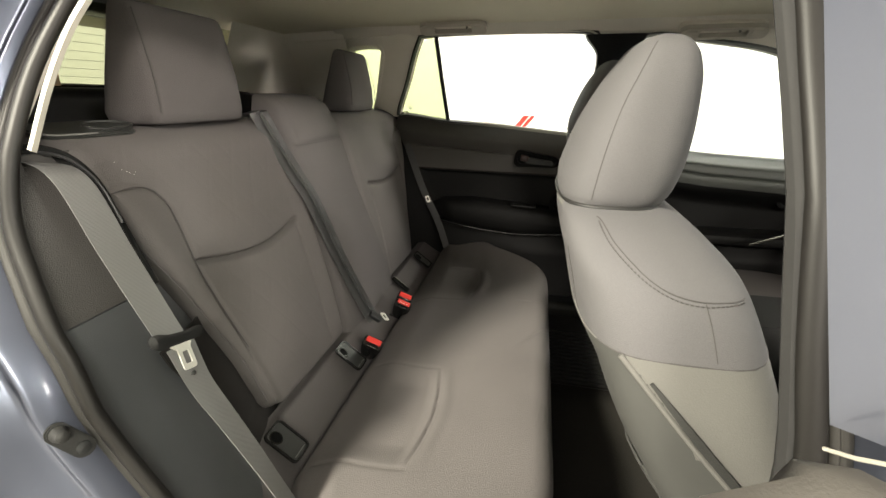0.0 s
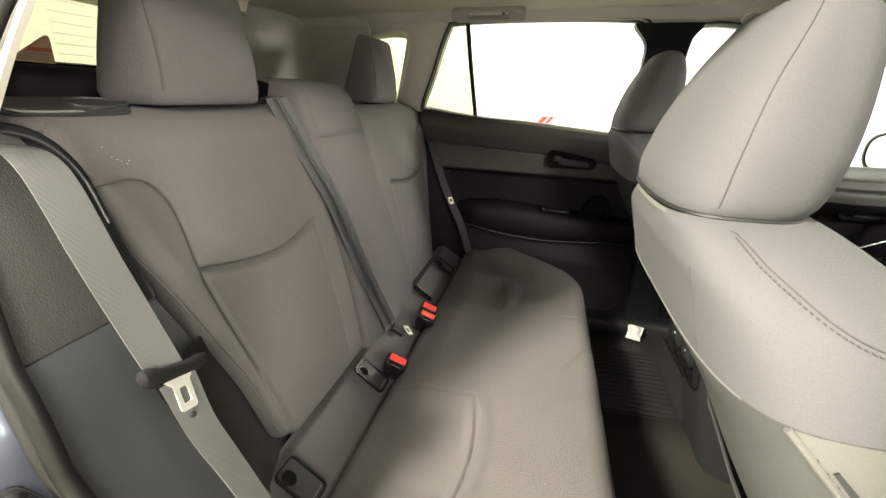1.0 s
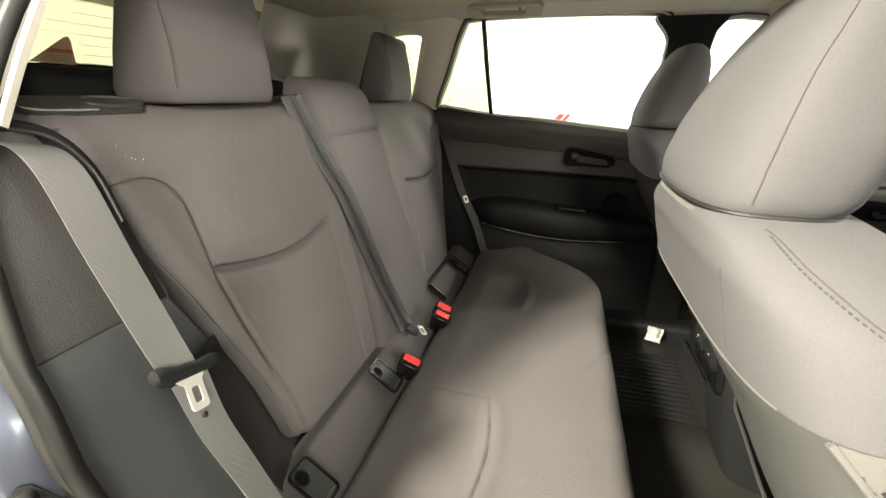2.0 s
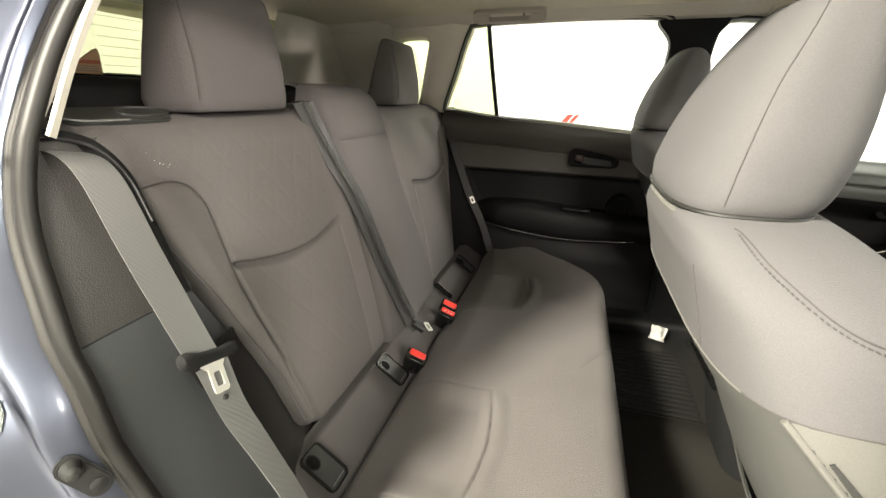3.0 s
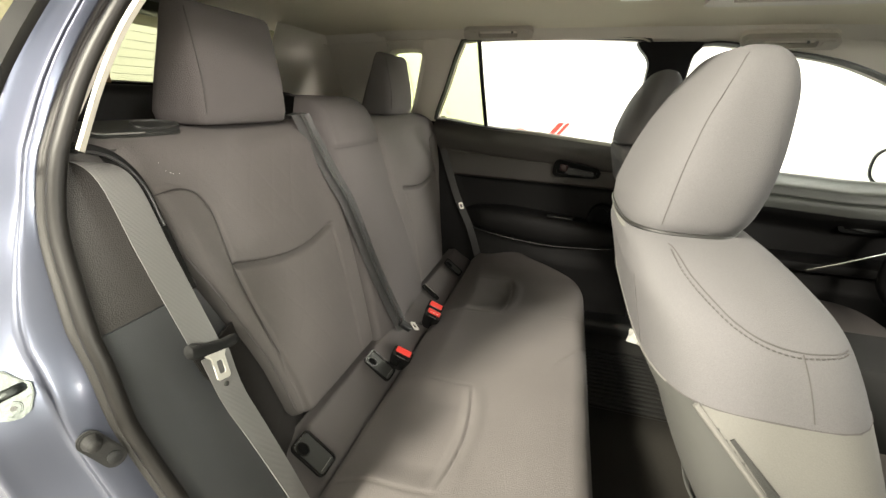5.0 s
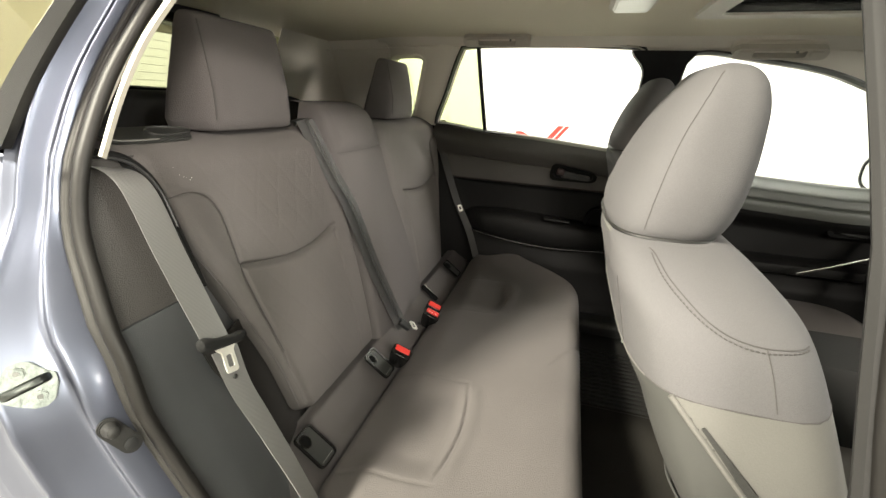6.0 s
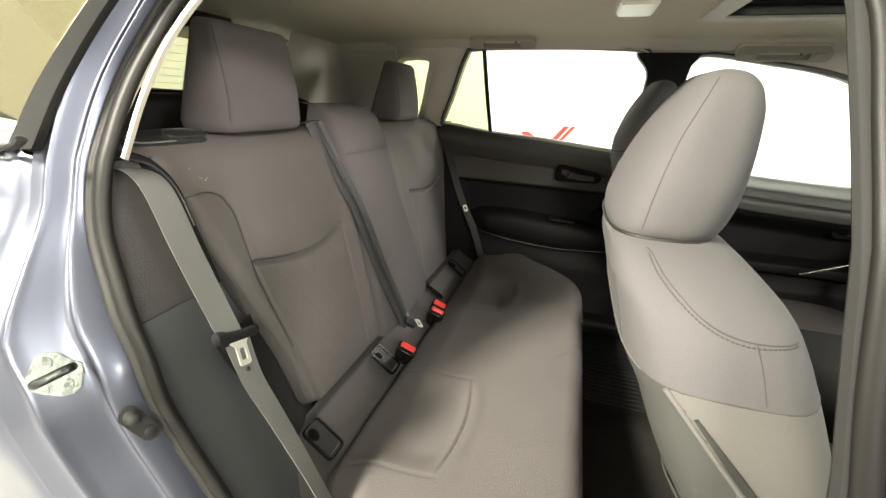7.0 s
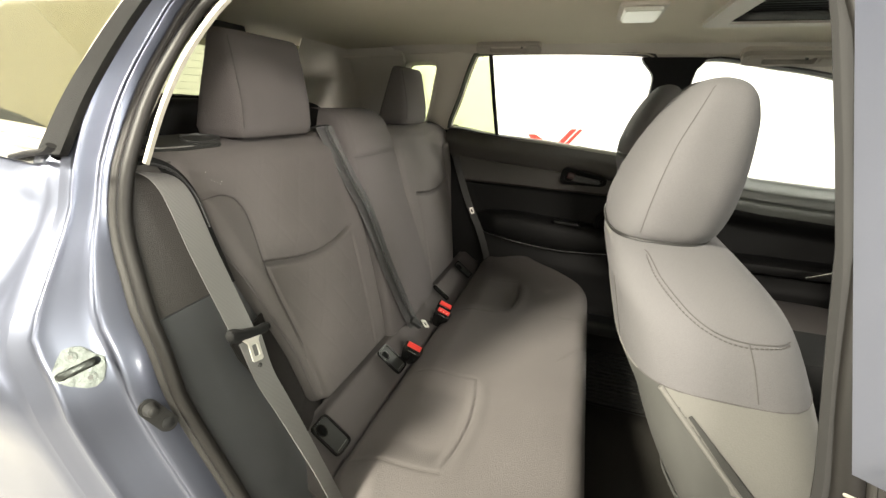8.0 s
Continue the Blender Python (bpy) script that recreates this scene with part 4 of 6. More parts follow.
def backrest(name, y_out, y_in, sign, label):
    """An outboard backrest: insert with a curved crease, seamed side bolster, rounded edges. sign: +1 when its outer side is at lower y."""
    w = abs(y_in - y_out)
    top = 1.272

    def at(u, v):
        z = 0.655 + (top - 0.655) * v
        out_shift = ramp(z, (0.655, 0.73, 0.80, 0.87, 0.93, 1.0, 1.07, 1.14, 1.21), (0.205, 0.187, 0.172, 0.146, 0.120, 0.096, 0.064, 0.036, 0.008))
        d = w * u
        lo = out_shift
        s = lo + (w - lo) * u
        y = y_out + sign * s
        x = back_x(z)
        seam = ramp(z, (0.655, 0.745, 0.84, 0.95, 1.025, 1.10, 1.14, 1.17, 1.185, 1.195), (0.222, 0.205, 0.182, 0.152, 0.139, 0.138, 0.137, 0.122, 0.10, 0.06))
        inner = w - 0.085
        x += 0.012 * (1 - soft(s, seam - 0.06, seam + 0.02)) * soft(z, 0.7, 0.9)
        if z < 1.2:
            x -= 0.007 * groove(s - seam, 0.0045) * (1 - soft(z, 1.165, 1.19))
        x -= 0.004 * groove(s - inner, 0.005) * soft(1.03 - z, 0, 0.02)
        t = (s - seam) / max(1e-6, inner - seam)
        if -0.02 < t < 1.05:
            crease = 1.041 - 0.024 * math.sin(math.pi * min(1, max(0, t))) - 0.008 * t
            x -= 0.018 * groove(z - crease, 0.0050) * soft(t, -0.02, 0.05) * (1 - soft(t, 0.95, 1.05))
            x += 0.013 * groove(z - crease - 0.065, 0.055) * math.sin(math.pi * min(1, max(0, t)))
            x += 0.017 * math.sin(math.pi * min(1, max(0, t))) * soft(z, 0.68, 0.8) * (1 - soft(z, 0.9, 1.03))
            if z > 0.70 and 0.03 < t < 0.97:
                x -= quilt(y, z)
        e = 0.04
        x -= 0.05 * (1 - math.sqrt(max(0, 1 - (1 - min(1, (s - lo) / e)) ** 2))) + 0.03 * (1 - math.sqrt(max(0, 1 - (1 - min(1, (w - s) / 0.03)) ** 2)))
        x -= 0.06 * (1 - math.sqrt(max(0, 1 - (1 - min(1, (top - z) / 0.05)) ** 2))) + 0.055 * (1 - math.sqrt(max(0, 1 - (1 - min(1, (z - 0.655) / 0.035)) ** 2)))
        x += 0.0011 * noise.noise(Vector((y * 8, z * 7, 3.0)))
        return x, y, z

    def seam_point(s, z):
        lo = ramp(z, (0.655, 0.73, 0.80, 0.87, 0.93, 1.0, 1.07, 1.14, 1.21), (0.205, 0.187, 0.172, 0.146, 0.120, 0.096, 0.064, 0.036, 0.008))
        return Vector(at((s - lo) / (w - lo), (z - 0.655) / (top - 0.655))) + Vector((0.0030 + 0.004 * soft(z, 1.15, 1.185), 0, 0))

    body = part(name, sheet(name, 190, 210, at, lambda u, v: (back_x(0.655 + (top - 0.655) * v) - 0.115, at(u, v)[1], at(u, v)[2]), 70), FABRIC, rear_seat, label)
    edge_line = [Vector(at(0.012, v)) + Vector((0.004, -sign * 0.002, 0)) for v in (0.06, 0.12, 0.2, 0.3, 0.4, 0.5, 0.6, 0.7, 0.8, 0.86)]
    part("edge_piping", tube("edge_piping", edge_line, 0.0021, 6, 70), FABRIC_SIDE, body)
    line_ = [(0.034, 1.184), (0.06, 1.1885), (0.085, 1.187), (0.105, 1.180), (0.122, 1.168), (0.134, 1.148), (0.1375, 1.12), (0.138, 1.09), (0.139, 1.025), (0.152, 0.95), (0.182, 0.84)]
    part("seam", tube("seam", [seam_point(a, b) for a, b in line_], 0.0010, 6, 70), THREAD, body)
    return body


backrest("backrest", -0.695, -0.150, 1, "outboard backrest with quilted insert")
backrest("backrest", 0.755, 0.165, -1, "outboard backrest in shade")


def center_back(u, v):
    z = 0.655 + 0.675 * v
    ya, yb = ramp(z, (0.655, 1.0, 1.25, 1.33), (-0.145, -0.145, -0.145, -0.12)), ramp(z, (0.655, 0.82, 1.05, 1.25, 1.33), (0.27, 0.225, 0.163, 0.16, 0.14))
    y = ya + (yb - ya) * u
    x = back_x(min(z, 1.26)) + 0.012 * math.sin(math.pi * u) - 0.02 * soft(z, 1.24, 1.33)
    x += 0.012 * soft(z, 1.19, 1.23) * math.sin(math.pi * min(1, max(0, (u - 0.12) / 0.8))) ** 0.5 if u > 0.12 and u < 0.92 else 0
    x -= 0.004 * groove(z - 1.2, 0.003)
    s, w = (yb - ya) * u, yb - ya
    x -= 0.03 * (1 - math.sqrt(max(0, 1 - (1 - min(1, s / 0.025)) ** 2))) + 0.03 * (1 - math.sqrt(max(0, 1 - (1 - min(1, (w - s) / 0.025)) ** 2)))
    x -= 0.07 * (1 - math.sqrt(max(0, 1 - (1 - min(1, (1.33 - z) / 0.05)) ** 2)))
    return x, y, z


part("center_backrest", sheet("center_backrest", 60, 110, center_back, lambda u, v: (back_x(min(1.2, 0.655 + 0.675 * v)) - 0.11, center_back(u, v)[1], center_back(u, v)[2]), 70), FABRIC_SIDE, rear_seat, "raised centre backrest with built-in head pad")

part("seam", tube("seam", [Vector(center_back(u, (1.2 - 0.655) / 0.675)) + Vector((0.0045, 0, 0)) for u in (0.06, 0.16, 0.3, 0.5, 0.7, 0.9, 0.97)], 0.0008, 6, 40), THREAD, rear_seat)

# strip under the backrests, and the cushion


def bight(u, v):
    y = -0.66 + 1.39 * u
    sink = 0.022 * soft(v, 0.80, 1.0) + 0.014 * (1 - soft(v, 0.0, 0.2))
    return 0.068 - 0.118 * v - 0.008 * math.sin(math.pi * v) - 0.615 * sink, y, 0.590 + 0.080 * v - 0.79 * sink


part("anchor_strip", sheet("anchor_strip", 60, 30, bight, lambda u, v: (bight(u, v)[0] - 0.03, bight(u, v)[1], bight(u, v)[2] - 0.04)), FABRIC_SIDE, rear_seat, "fabric strip with child-seat anchor covers")


def cushion(u, v):
    """Top of the bench: u across the car, v from rear to front and down over the front edge."""
    y = -0.735 + 1.465 * u
    far, near = soft(y, 0.30, 0.73), soft(-y, 0.50, 0.735)
    front = 0.550 - 0.25 * far ** 2.0 - 0.06 * near ** 2
    rear = 0.052 + 0.06 * soft(-y, 0.60, 0.735)
    L = front - rear
    if v < 0.8:
        t = v / 0.8
        x = rear + (L - 0.045) * t
        z = 0.588 + 0.042 * (1 - (1 - min(1, t / 0.07)) ** 2) ** 0.5 + 0.036 * soft(t, 0, 0.25) + 0.026 * soft(t, 0.3, 0.95)
    else:
        a = (v - 0.8) / 0.2
        q = min(1, a / 0.4) * math.pi / 2
        x = rear + (L - 0.045) + 0.045 * math.sin(q) - 0.05 * max(0, a - 0.4)
        z = 0.618 + 0.074 - 0.045 * (1 - math.cos(q)) - 0.28 * max(0, a - 0.4)
    e = (1 - math.sqrt(max(0, 1 - (1 - min(1, (0.73 - y) / 0.06)) ** 2))) + (1 - math.sqrt(max(0, 1 - (1 - min(1, (y + 0.735) / 0.05)) ** 2)))
    z -= 0.05 * e
    for y0, y1, fx in ((-0.582, -0.268, 0.275), (0.125, 0.40, 0.280)):
        m = soft(y, y0 - 0.01, y0 + 0.07) * (1 - soft(y, y1 - 0.07, y1 + 0.01))
        fold = fx + 0.02 * math.sin(math.pi * min(1, max(0, (y - y0) / (y1 - y0))))
        if v < 0.8:
            z -= (0.015 if y0 < 0 else 0.008) * m * (1 - soft(x, fold - 0.03, fold + 0.002)) * soft(x, 0.06, 0.16)
            z -= (0.009 if y0 < 0 else 0.006) * m * groove(x - fold, 0.0042)
            z += 0.004 * m * groove(x - fold - 0.018, 0.014)
            inside = 1 - soft(x, fold - 0.01, fold + 0.01)
            z -= 0.0030 * inside * (groove(y - y0 + 0.002, 0.0042) + groove(y - y1 - 0.002 + 0.06 * (x - 0.27), 0.0042)) * soft(x, 0.06, 0.1)
        # seams that run on over the front edge
        z -= 0.004 * groove(y - y1 - 0.10 - 0.16 * (x - 0.45) / 0.1, 0.005) * soft(x, 0.45, 0.5) if y0 < 0 else 0
        if y0 > 0:
            z -= 0.003 * groove(y - 0.12, 0.005) * soft(x, 0.40, 0.48)
    z += 0.0022 * noise.noise(Vector((x * 9, y * 7, 0.0)))
    return x, y, z


part("cushion", sheet("cushion", 300, 170, cushion, lambda u, v: (cushion(u, v)[0] * 0.9 + 0.02, cushion(u, v)[1] * 0.99, 0.50), 75), FABRIC, rear_seat, "continuous bench cushion with two seat hollows")


def headrest(yc, hw):
    loops = []
    for z, xr, xf, k in ((1.274, -0.27, -0.182, 0.93), (1.279, -0.288, -0.176, 0.98), (1.295, -0.292, -0.172, 1.0), (1.35, -0.275, -0.174, 0.985), (1.42, -0.25, -0.186, 0.95), (1.455, -0.238, -0.194, 0.93), (1.466, -0.233, -0.198, 0.915), (1.472, -0.228, -0.204, 0.88), (1.474, -0.222, -0.21, 0.84)):
        lp = []
        for q in range(48):
            a = 2 * math.pi * q / 48
            ca, sa = math.cos(a), math.sin(a)
            n = 0.31
            px, py = math.copysign(abs(ca) ** n, ca), math.copysign(abs(sa) ** n, sa)
            # the side faces run in towards the rear
            lp.append(((xr + xf) / 2 + (xf - xr) / 2 * px, yc + (hw * k + 0.055 * (0.5 - px * 0.5) * 0 - 0.0) * py * (1.0 + 0.16 * (1 - px) / 2), z))
        loops.append(lp)
    h = part("headrest", loft("headrest", loops, sharp=60), FABRIC_SIDE, rear_seat, "grey fabric headrest")
    for s in ((-1, 1) if yc > 0 else (-1,)):
        part("seam", tube("seam", [(-0.1735, yc + s * hw * 0.99, 1.295), (-0.1735, yc + s * hw * 0.985, 1.35), (-0.1868, yc + s * hw * 0.945, 1.42), (-0.196, yc + s * hw * 0.92, 1.46)], 0.0012, 6, 14), THREAD, h)
    for s in (-1, 1):
        part("post", tube("post", [(-0.235, yc + s * 0.06, 1.22), (-0.235, yc + s * 0.06, 1.285)], 0.006, 8, 4), PLASTIC, h)
    return h


headrest(-0.387, 0.116)
headrest(0.405, 0.110)

# anchor covers on the strip
sn = Vector((0.615, 0, 0.79)).normalized()
su = Vector((-0.79, 0, 0.615)).normalized()
for x, y, z in ((0.0105, -0.552, 0.6475), (0.0115, -0.2375, 0.6465), (0.0125, 0.512, 0.645)):
    m = axes((x, y, z), Vector((0.0, 1, 0)), su, sn)
    c = part("anchor_cover", moved(plate("anchor_cover", round_rect(0.047, 0.079, 0.007), 0.0045, 0.0012), m), COVER, rear_seat, "dark plastic child-seat anchor cover")
    part("rim", moved(frame_plate("rim", round_rect(0.056, 0.088, 0.012), round_rect(0.0485, 0.0805, 0.008), 0.0065), m), GLOSS_BLACK, c)
    part("finger_notch", moved(frame_plate("finger_notch", [(0.013 * math.cos(radians(a)), 0.015 * math.sin(radians(a))) for a in range(0, 360, 20)], [(0.0105 * math.cos(radians(a)), 0.0125 * math.sin(radians(a))) for a in range(0, 360, 20)], 0.0016), m @ Matrix.Translation((-0.010, 0.022, 0.0045))), GLOSS_BLACK, c, "moulded edge of the finger notch")
    part("notch_bowl", moved(plate("notch_bowl", [(0.0105 * math.cos(radians(a)), 0.0125 * math.sin(radians(a))) for a in range(0, 360, 20)], 0.0006, 0), m @ Matrix.Translation((-0.010, 0.022, 0.0045))), HANDLE_BLACK, c)
    part("lower_lip", moved(box("lower_lip", (-0.018, -0.0345, 0.0045), (0.018, -0.0328, 0.0062), 0.0005, 1), m), PLASTIC_GREY, c)
slot = part("belt_slot", moved(frame_plate("belt_slot", round_rect(0.024, 0.078, 0.010), round_rect(0.0155, 0.066, 0.006), 0.006), axes((0.002, 0.232, 0.6505), (0, 1, 0), su, sn)), GLOSS_BLACK, rear_seat, "glossy black belt slot frame")
# chrome line laid on as the highlight of the glossy slot frame
part("slot_highlight", tube("slot_highlight", [(0.002 - 0.79 * q, 0.243, 0.6575 + 0.615 * q) for q in (-0.032, 0.0, 0.032)], 0.0013, 6, 8), CHROME, slot, "bright line for the highlight on the glossy frame")
part("slot_floor", moved(plate("slot_floor", round_rect(0.0165, 0.067, 0.006), 0.001, 0), axes((0.002, 0.232, 0.6505), (0, 1, 0), su, sn)), HANDLE_BLACK, slot)

# release latch on the backrest's shoulder
LATCH = (Vector((0, 1, 0)), Vector((-0.95, 0, 0.3)).normalized(), Vector((0.3, 0, 0.95)).normalized())
latch = part("release_latch", moved(plate("release_latch", round_rect(0.155, 0.058, 0.027, 8), 0.006, 0.0028), axes((-0.222, -0.605, 1.2705), *LATCH)), COVER, rear_seat, "satin grey plastic backrest release")


def bowl_ring(scale, depth):
    return [axes((-0.222, -0.572, 1.2772), *LATCH) @ Vector((0.040 * scale * math.cos(a) * (1.0 + 0.25 * math.cos(a)), 0.0175 * scale * math.sin(a), depth)) for a in (2 * math.pi * k / 32 for k in range(32))]


part("release_bowl", loft("release_bowl", [bowl_ring(1.06, -0.001), bowl_ring(1.03, 0.0022), bowl_ring(0.98, 0.0022), bowl_ring(0.92, 0.0002), bowl_ring(0.5, -0.0008)]), COVER, latch, "moulded finger bowl")
part("release_lip", tube("release_lip", [axes((-0.222, -0.605, 1.2705), *LATCH) @ Vector(p) for p in ((-0.074, -0.014, 0.006), (-0.062, -0.024, 0.0062), (-0.03, -0.027, 0.0062), (0.0, -0.0268, 0.006))], 0.0016, 6, 20), PLASTIC_GREY, latch)


# ---- belts ----
belt_near = thing("seat_belt", "grey woven seat belt parked beside the rear seat", "seat belt", group="rear seat belts")
part("webbing", ribbon("webbing", [(-0.20, -0.7125, 1.225), (-0.165, -0.7125, 1.238), (-0.122, -0.7125, 1.214), (-0.084, -0.7125, 1.12), (-0.040, -0.7125, 1.018), (-0.022, -0.712, 0.978)], [(-0.003, -0.0225, 0.004), (-0.003, -0.0225, 0.005), (-0.003, -0.0225, 0.006), (-0.003, -0.0215, 0.006)], 0.0009, 60), WEBBING, belt_near)
part("lower_webbing", ribbon("lower_webbing", [(-0.022, -0.706, 0.975), (-0.004, -0.703, 0.905), (0.029, -0.701, 0.843), (0.0825, -0.699, 0.742), (0.15, -0.697, 0.60)], [(-0.002, -0.0225, 0.002), (0.006, -0.0220, 0.001), (0.010, -0.0205, 0.0), (0.010, -0.0205, 0.0)], 0.0011, 50), WEBBING, belt_near)
tm2 = axes((-0.004, -0.716, 0.956), Vector((0.05, 0.97, -0.2)).normalized(), Vector((-0.4, 0.2, 0.9)).normalized(), Vector((0.9, 0.09, 0.42)).normalized())
tmt = tm2 @ Matrix.Translation((0, 0.032, 0)) @ Matrix.Scale(0.78, 4) @ Matrix.Translation((0, -0.032, 0))
tg = part("tongue", moved(frame_plate("tongue", round_rect(0.028, 0.046, 0.006), round_rect(0.014, 0.024, 0.003), 0.003), tmt), TONGUE, belt_near, "bright steel belt tongue")
part("tongue_plate", moved(plate("tongue_plate", [(-0.029, 0.012), (-0.026, 0.007), (-0.013, -0.006), (0.013, -0.006), (0.022, 0.006), (0.027, 0.013), (0.018, 0.016), (-0.02, 0.015)], 0.0036, 0.001), tmt @ Matrix.Translation((0, 0.022, -0.0002))), TONGUE, tg)
part("tongue_stop", moved(loft("tongue_stop", [[(r * math.cos(radians(a)), r * math.sin(radians(a)), q) for a in range(0, 360, 40)] for r, q in ((0.005, 0.0), (0.005, 0.003), (0.003, 0.0045))]), tmt @ Matrix.Translation((0.002, -0.033, -0.002))), COVER, belt_near, "small black webbing stop button")
part("tongue_grip", loft("tongue_grip", [[tm2 @ Vector((d, 0.036 + (0.0105 * math.cos(a)) * k + 0.12 * (d - 0.01) ** 2 * 20, 0.002 + 0.009 * math.sin(a) * k)) for a in (2 * math.pi * q / 14 for q in range(14))] for d, k in ((-0.043, 0.3), (-0.040, 0.9), (-0.032, 1.15), (-0.016, 0.85), (0.012, 0.75), (0.030, 0.85), (0.038, 0.6), (0.040, 0.3))]), MATT_BLACK, belt_near, "black moulded tongue grip")
GUIDE = [(-0.20, -0.745, 1.248), (-0.175, -0.715, 1.252), (-0.150, -0.690, 1.240), (-0.128, -0.676, 1.205), (-0.105, -0.676, 1.15), (-0.066, -0.678, 1.05), (-0.02, -0.672, 0.94), (0.03, -0.66, 0.83), (0.09, -0.64, 0.70)]
guide = part("belt_guide", tube("belt_guide", [(x - 0.022, y + 0.008, z) for x, y, z in GUIDE[:6]], 0.010, 8, 50), MATT_BLACK, belt_near, "black guide moulding along the backrest")
part("guide_lip", tube("guide_lip", GUIDE[:5], 0.0024, 8, 40), PLASTIC, guide, "grey lip of the belt guide")

belt_mid = thing("seat_belt", "dark folded centre seat belt across the backrest", "seat belt", group="rear seat belts")
pts = [(-0.215, -0.225, 1.275), (-0.190, -0.223, 1.290), (-0.170, -0.212, 1.24), (-0.132, -0.186, 1.14), (-0.105, -0.158, 1.06), (-0.062, -0.108, 0.87), (-0.010, -0.066, 0.70), (0.012, -0.072, 0.672)]
for dy, dx, tilt in ((-0.013, 0.0, 0.006), (0.001, 0.005, -0.005), (0.015, 0.001, 0.006)):
    part("webbing", ribbon("webbing", [(x + dx + 0.004, y + dy, z) for x, y, z in pts], [(tilt, 0.0118, 0.003), (tilt, 0.0105, 0.002)], 0.0012, 40), WEBBING_DARK, belt_mid)
part("tongue_grip", moved(box("tongue_grip", (-0.02, -0.011, -0.008), (0.02, 0.011, 0.008), 0.004), pose(0.022, -0.072, 0.682, 20, 40, 20)), PLASTIC, belt_mid)
part("tongue", moved(frame_plate("tongue", round_rect(0.020, 0.032, 0.004), round_rect(0.010, 0.017, 0.002), 0.003), pose(0.046, -0.058, 0.676, 25, 25, 60)), TONGUE, belt_mid, "bright steel belt tongue")

belt_far = thing("seat_belt", "dark seat belt hanging beside the far backrest", "seat belt", group="rear seat belts")
part("webbing", ribbon("webbing", [(-0.10, 0.70, 1.12), (-0.03, 0.70, 0.92), (0.04, 0.69, 0.78), (0.09, 0.68, 0.64)], [(0.012, 0.008, 0.006), (0.012, 0.008, 0.006)], 0.0018, 30), BLACK_WEB, belt_far)
part("tongue", moved(frame_plate("tongue", round_rect(0.018, 0.03, 0.004), round_rect(0.009, 0.015, 0.002), 0.003), axes((0.0, 0.665, 0.885), Vector((0.8, 0.5, 0.2)).normalized(), Vector((-0.4, 0.2, 0.9)).normalized(), Vector((0.5, -0.85, 0.0)).normalized())), TONGUE, belt_far, "bright steel belt tongue")


def buckle(x, y, z, twin):
    """A buckle whose mouth looks up and forward: long along the car, with a red button in its face."""
    b = thing("seat_buckle", "black seat belt buckle with red release button", "buckle", group="rear buckles")
    az = Vector((0.42, -0.30, 0.86)).normalized()
    ax = (Vector((0.80, 0.12, -0.45)) - az * az.dot(Vector((0.80, 0.12, -0.45)))).normalized()
    m = axes((x, y, z), ax, az.cross(ax), az)
    rings = [[m @ Vector((px * kx, py * ky, d)) for px, py in round_rect(0.056, 0.036, 0.009, 4)] for d, kx, ky in ((-0.07, 0.5, 0.5), (-0.05, 0.8, 0.8), (-0.02, 0.97, 0.95), (-0.002, 1.0, 1.0), (0.0015, 0.95, 0.93))]
    housing = part("housing", loft("housing", rings), GLOSS_BLACK, b, "glossy black buckle housing")
    part("release_button", moved(box("release_button", (-0.0215, -0.003, -0.002), (0.0215, 0.0145, 0.0055), 0.0032, 3), m), RED, b, "red release button")
    part("mouth", moved(box("mouth", (-0.017, -0.0125, 0.0002), (0.017, -0.0065, 0.0022), 0.001, 1), m), HANDLE_BLACK, housing, "dark tongue slot")
    part("mouth_lip", moved(box("mouth_lip", (-0.012, -0.0150, 0.001), (0.012, -0.0138, 0.0028), 0.0005, 1), m), PLASTIC_GREY, housing)
    part("stalk", tube("stalk", [m @ Vector((-0.005, 0, -0.06)), m @ Vector((-0.02, 0.0, -0.075)), m @ Vector((-0.05, 0.004, -0.085))], 0.010, 8, 10, flat=0.5), WEBBING_DARK, b)
    if twin:
        for k in (-0.011, 0.0, 0.011):
            part("print_bar", moved(box("print_bar", (k - 0.003, 0.0005, 0.0054), (k + 0.003, 0.0022, 0.0060), 0.0002, 1), m), PAPER, b, "unreadable white print")
        n = m @ pose(-0.004, 0.034, 0.004, 8)
        part("twin_housing", moved(box("twin_housing", (-0.026, -0.012, -0.05), (0.026, 0.016, -0.001), 0.006, 3), n), GLOSS_BLACK, b)
        part("twin_button", moved(box("twin_button", (-0.0215, -0.008, -0.004), (0.0215, 0.009, 0.005), 0.0032, 3), n), RED, b, "second red button behind")
    return b


buckle(0.070, -0.213, 0.682, False)
buckle(0.074, 0.045, 0.670, True)

# pale specks caught on the shoulder of the near backrest
verts, faces = [], []
random.seed(4)
for y, z in ((-0.628, 1.228), (-0.622, 1.216), (-0.616, 1.212), (-0.612, 1.210), (-0.606, 1.206), (-0.602, 1.209)):
    o, r = len(verts), random.uniform(0.0005, 0.0009)
    c = Vector((back_x(z) + 0.012, y, z))
    verts += [c + Vector(d) * r for d in ((1, 0, 0), (0, 1, 0.2), (0, -0.2, 1), (0, -1, -0.3), (0.1, 0.3, -1))]
    faces += [tuple(o + q for q in f) for f in ((0, 1, 2), (0, 2, 3), (0, 3, 4), (0, 4, 1), (1, 4, 3, 2))]
lint = part("lint_specks", smooth_mesh("lint_specks", verts, faces), PAPER)
tagged(lint, "few tiny white lint specks on the backrest shoulder", "lint", kind="stuff")

# ---- front seats ----


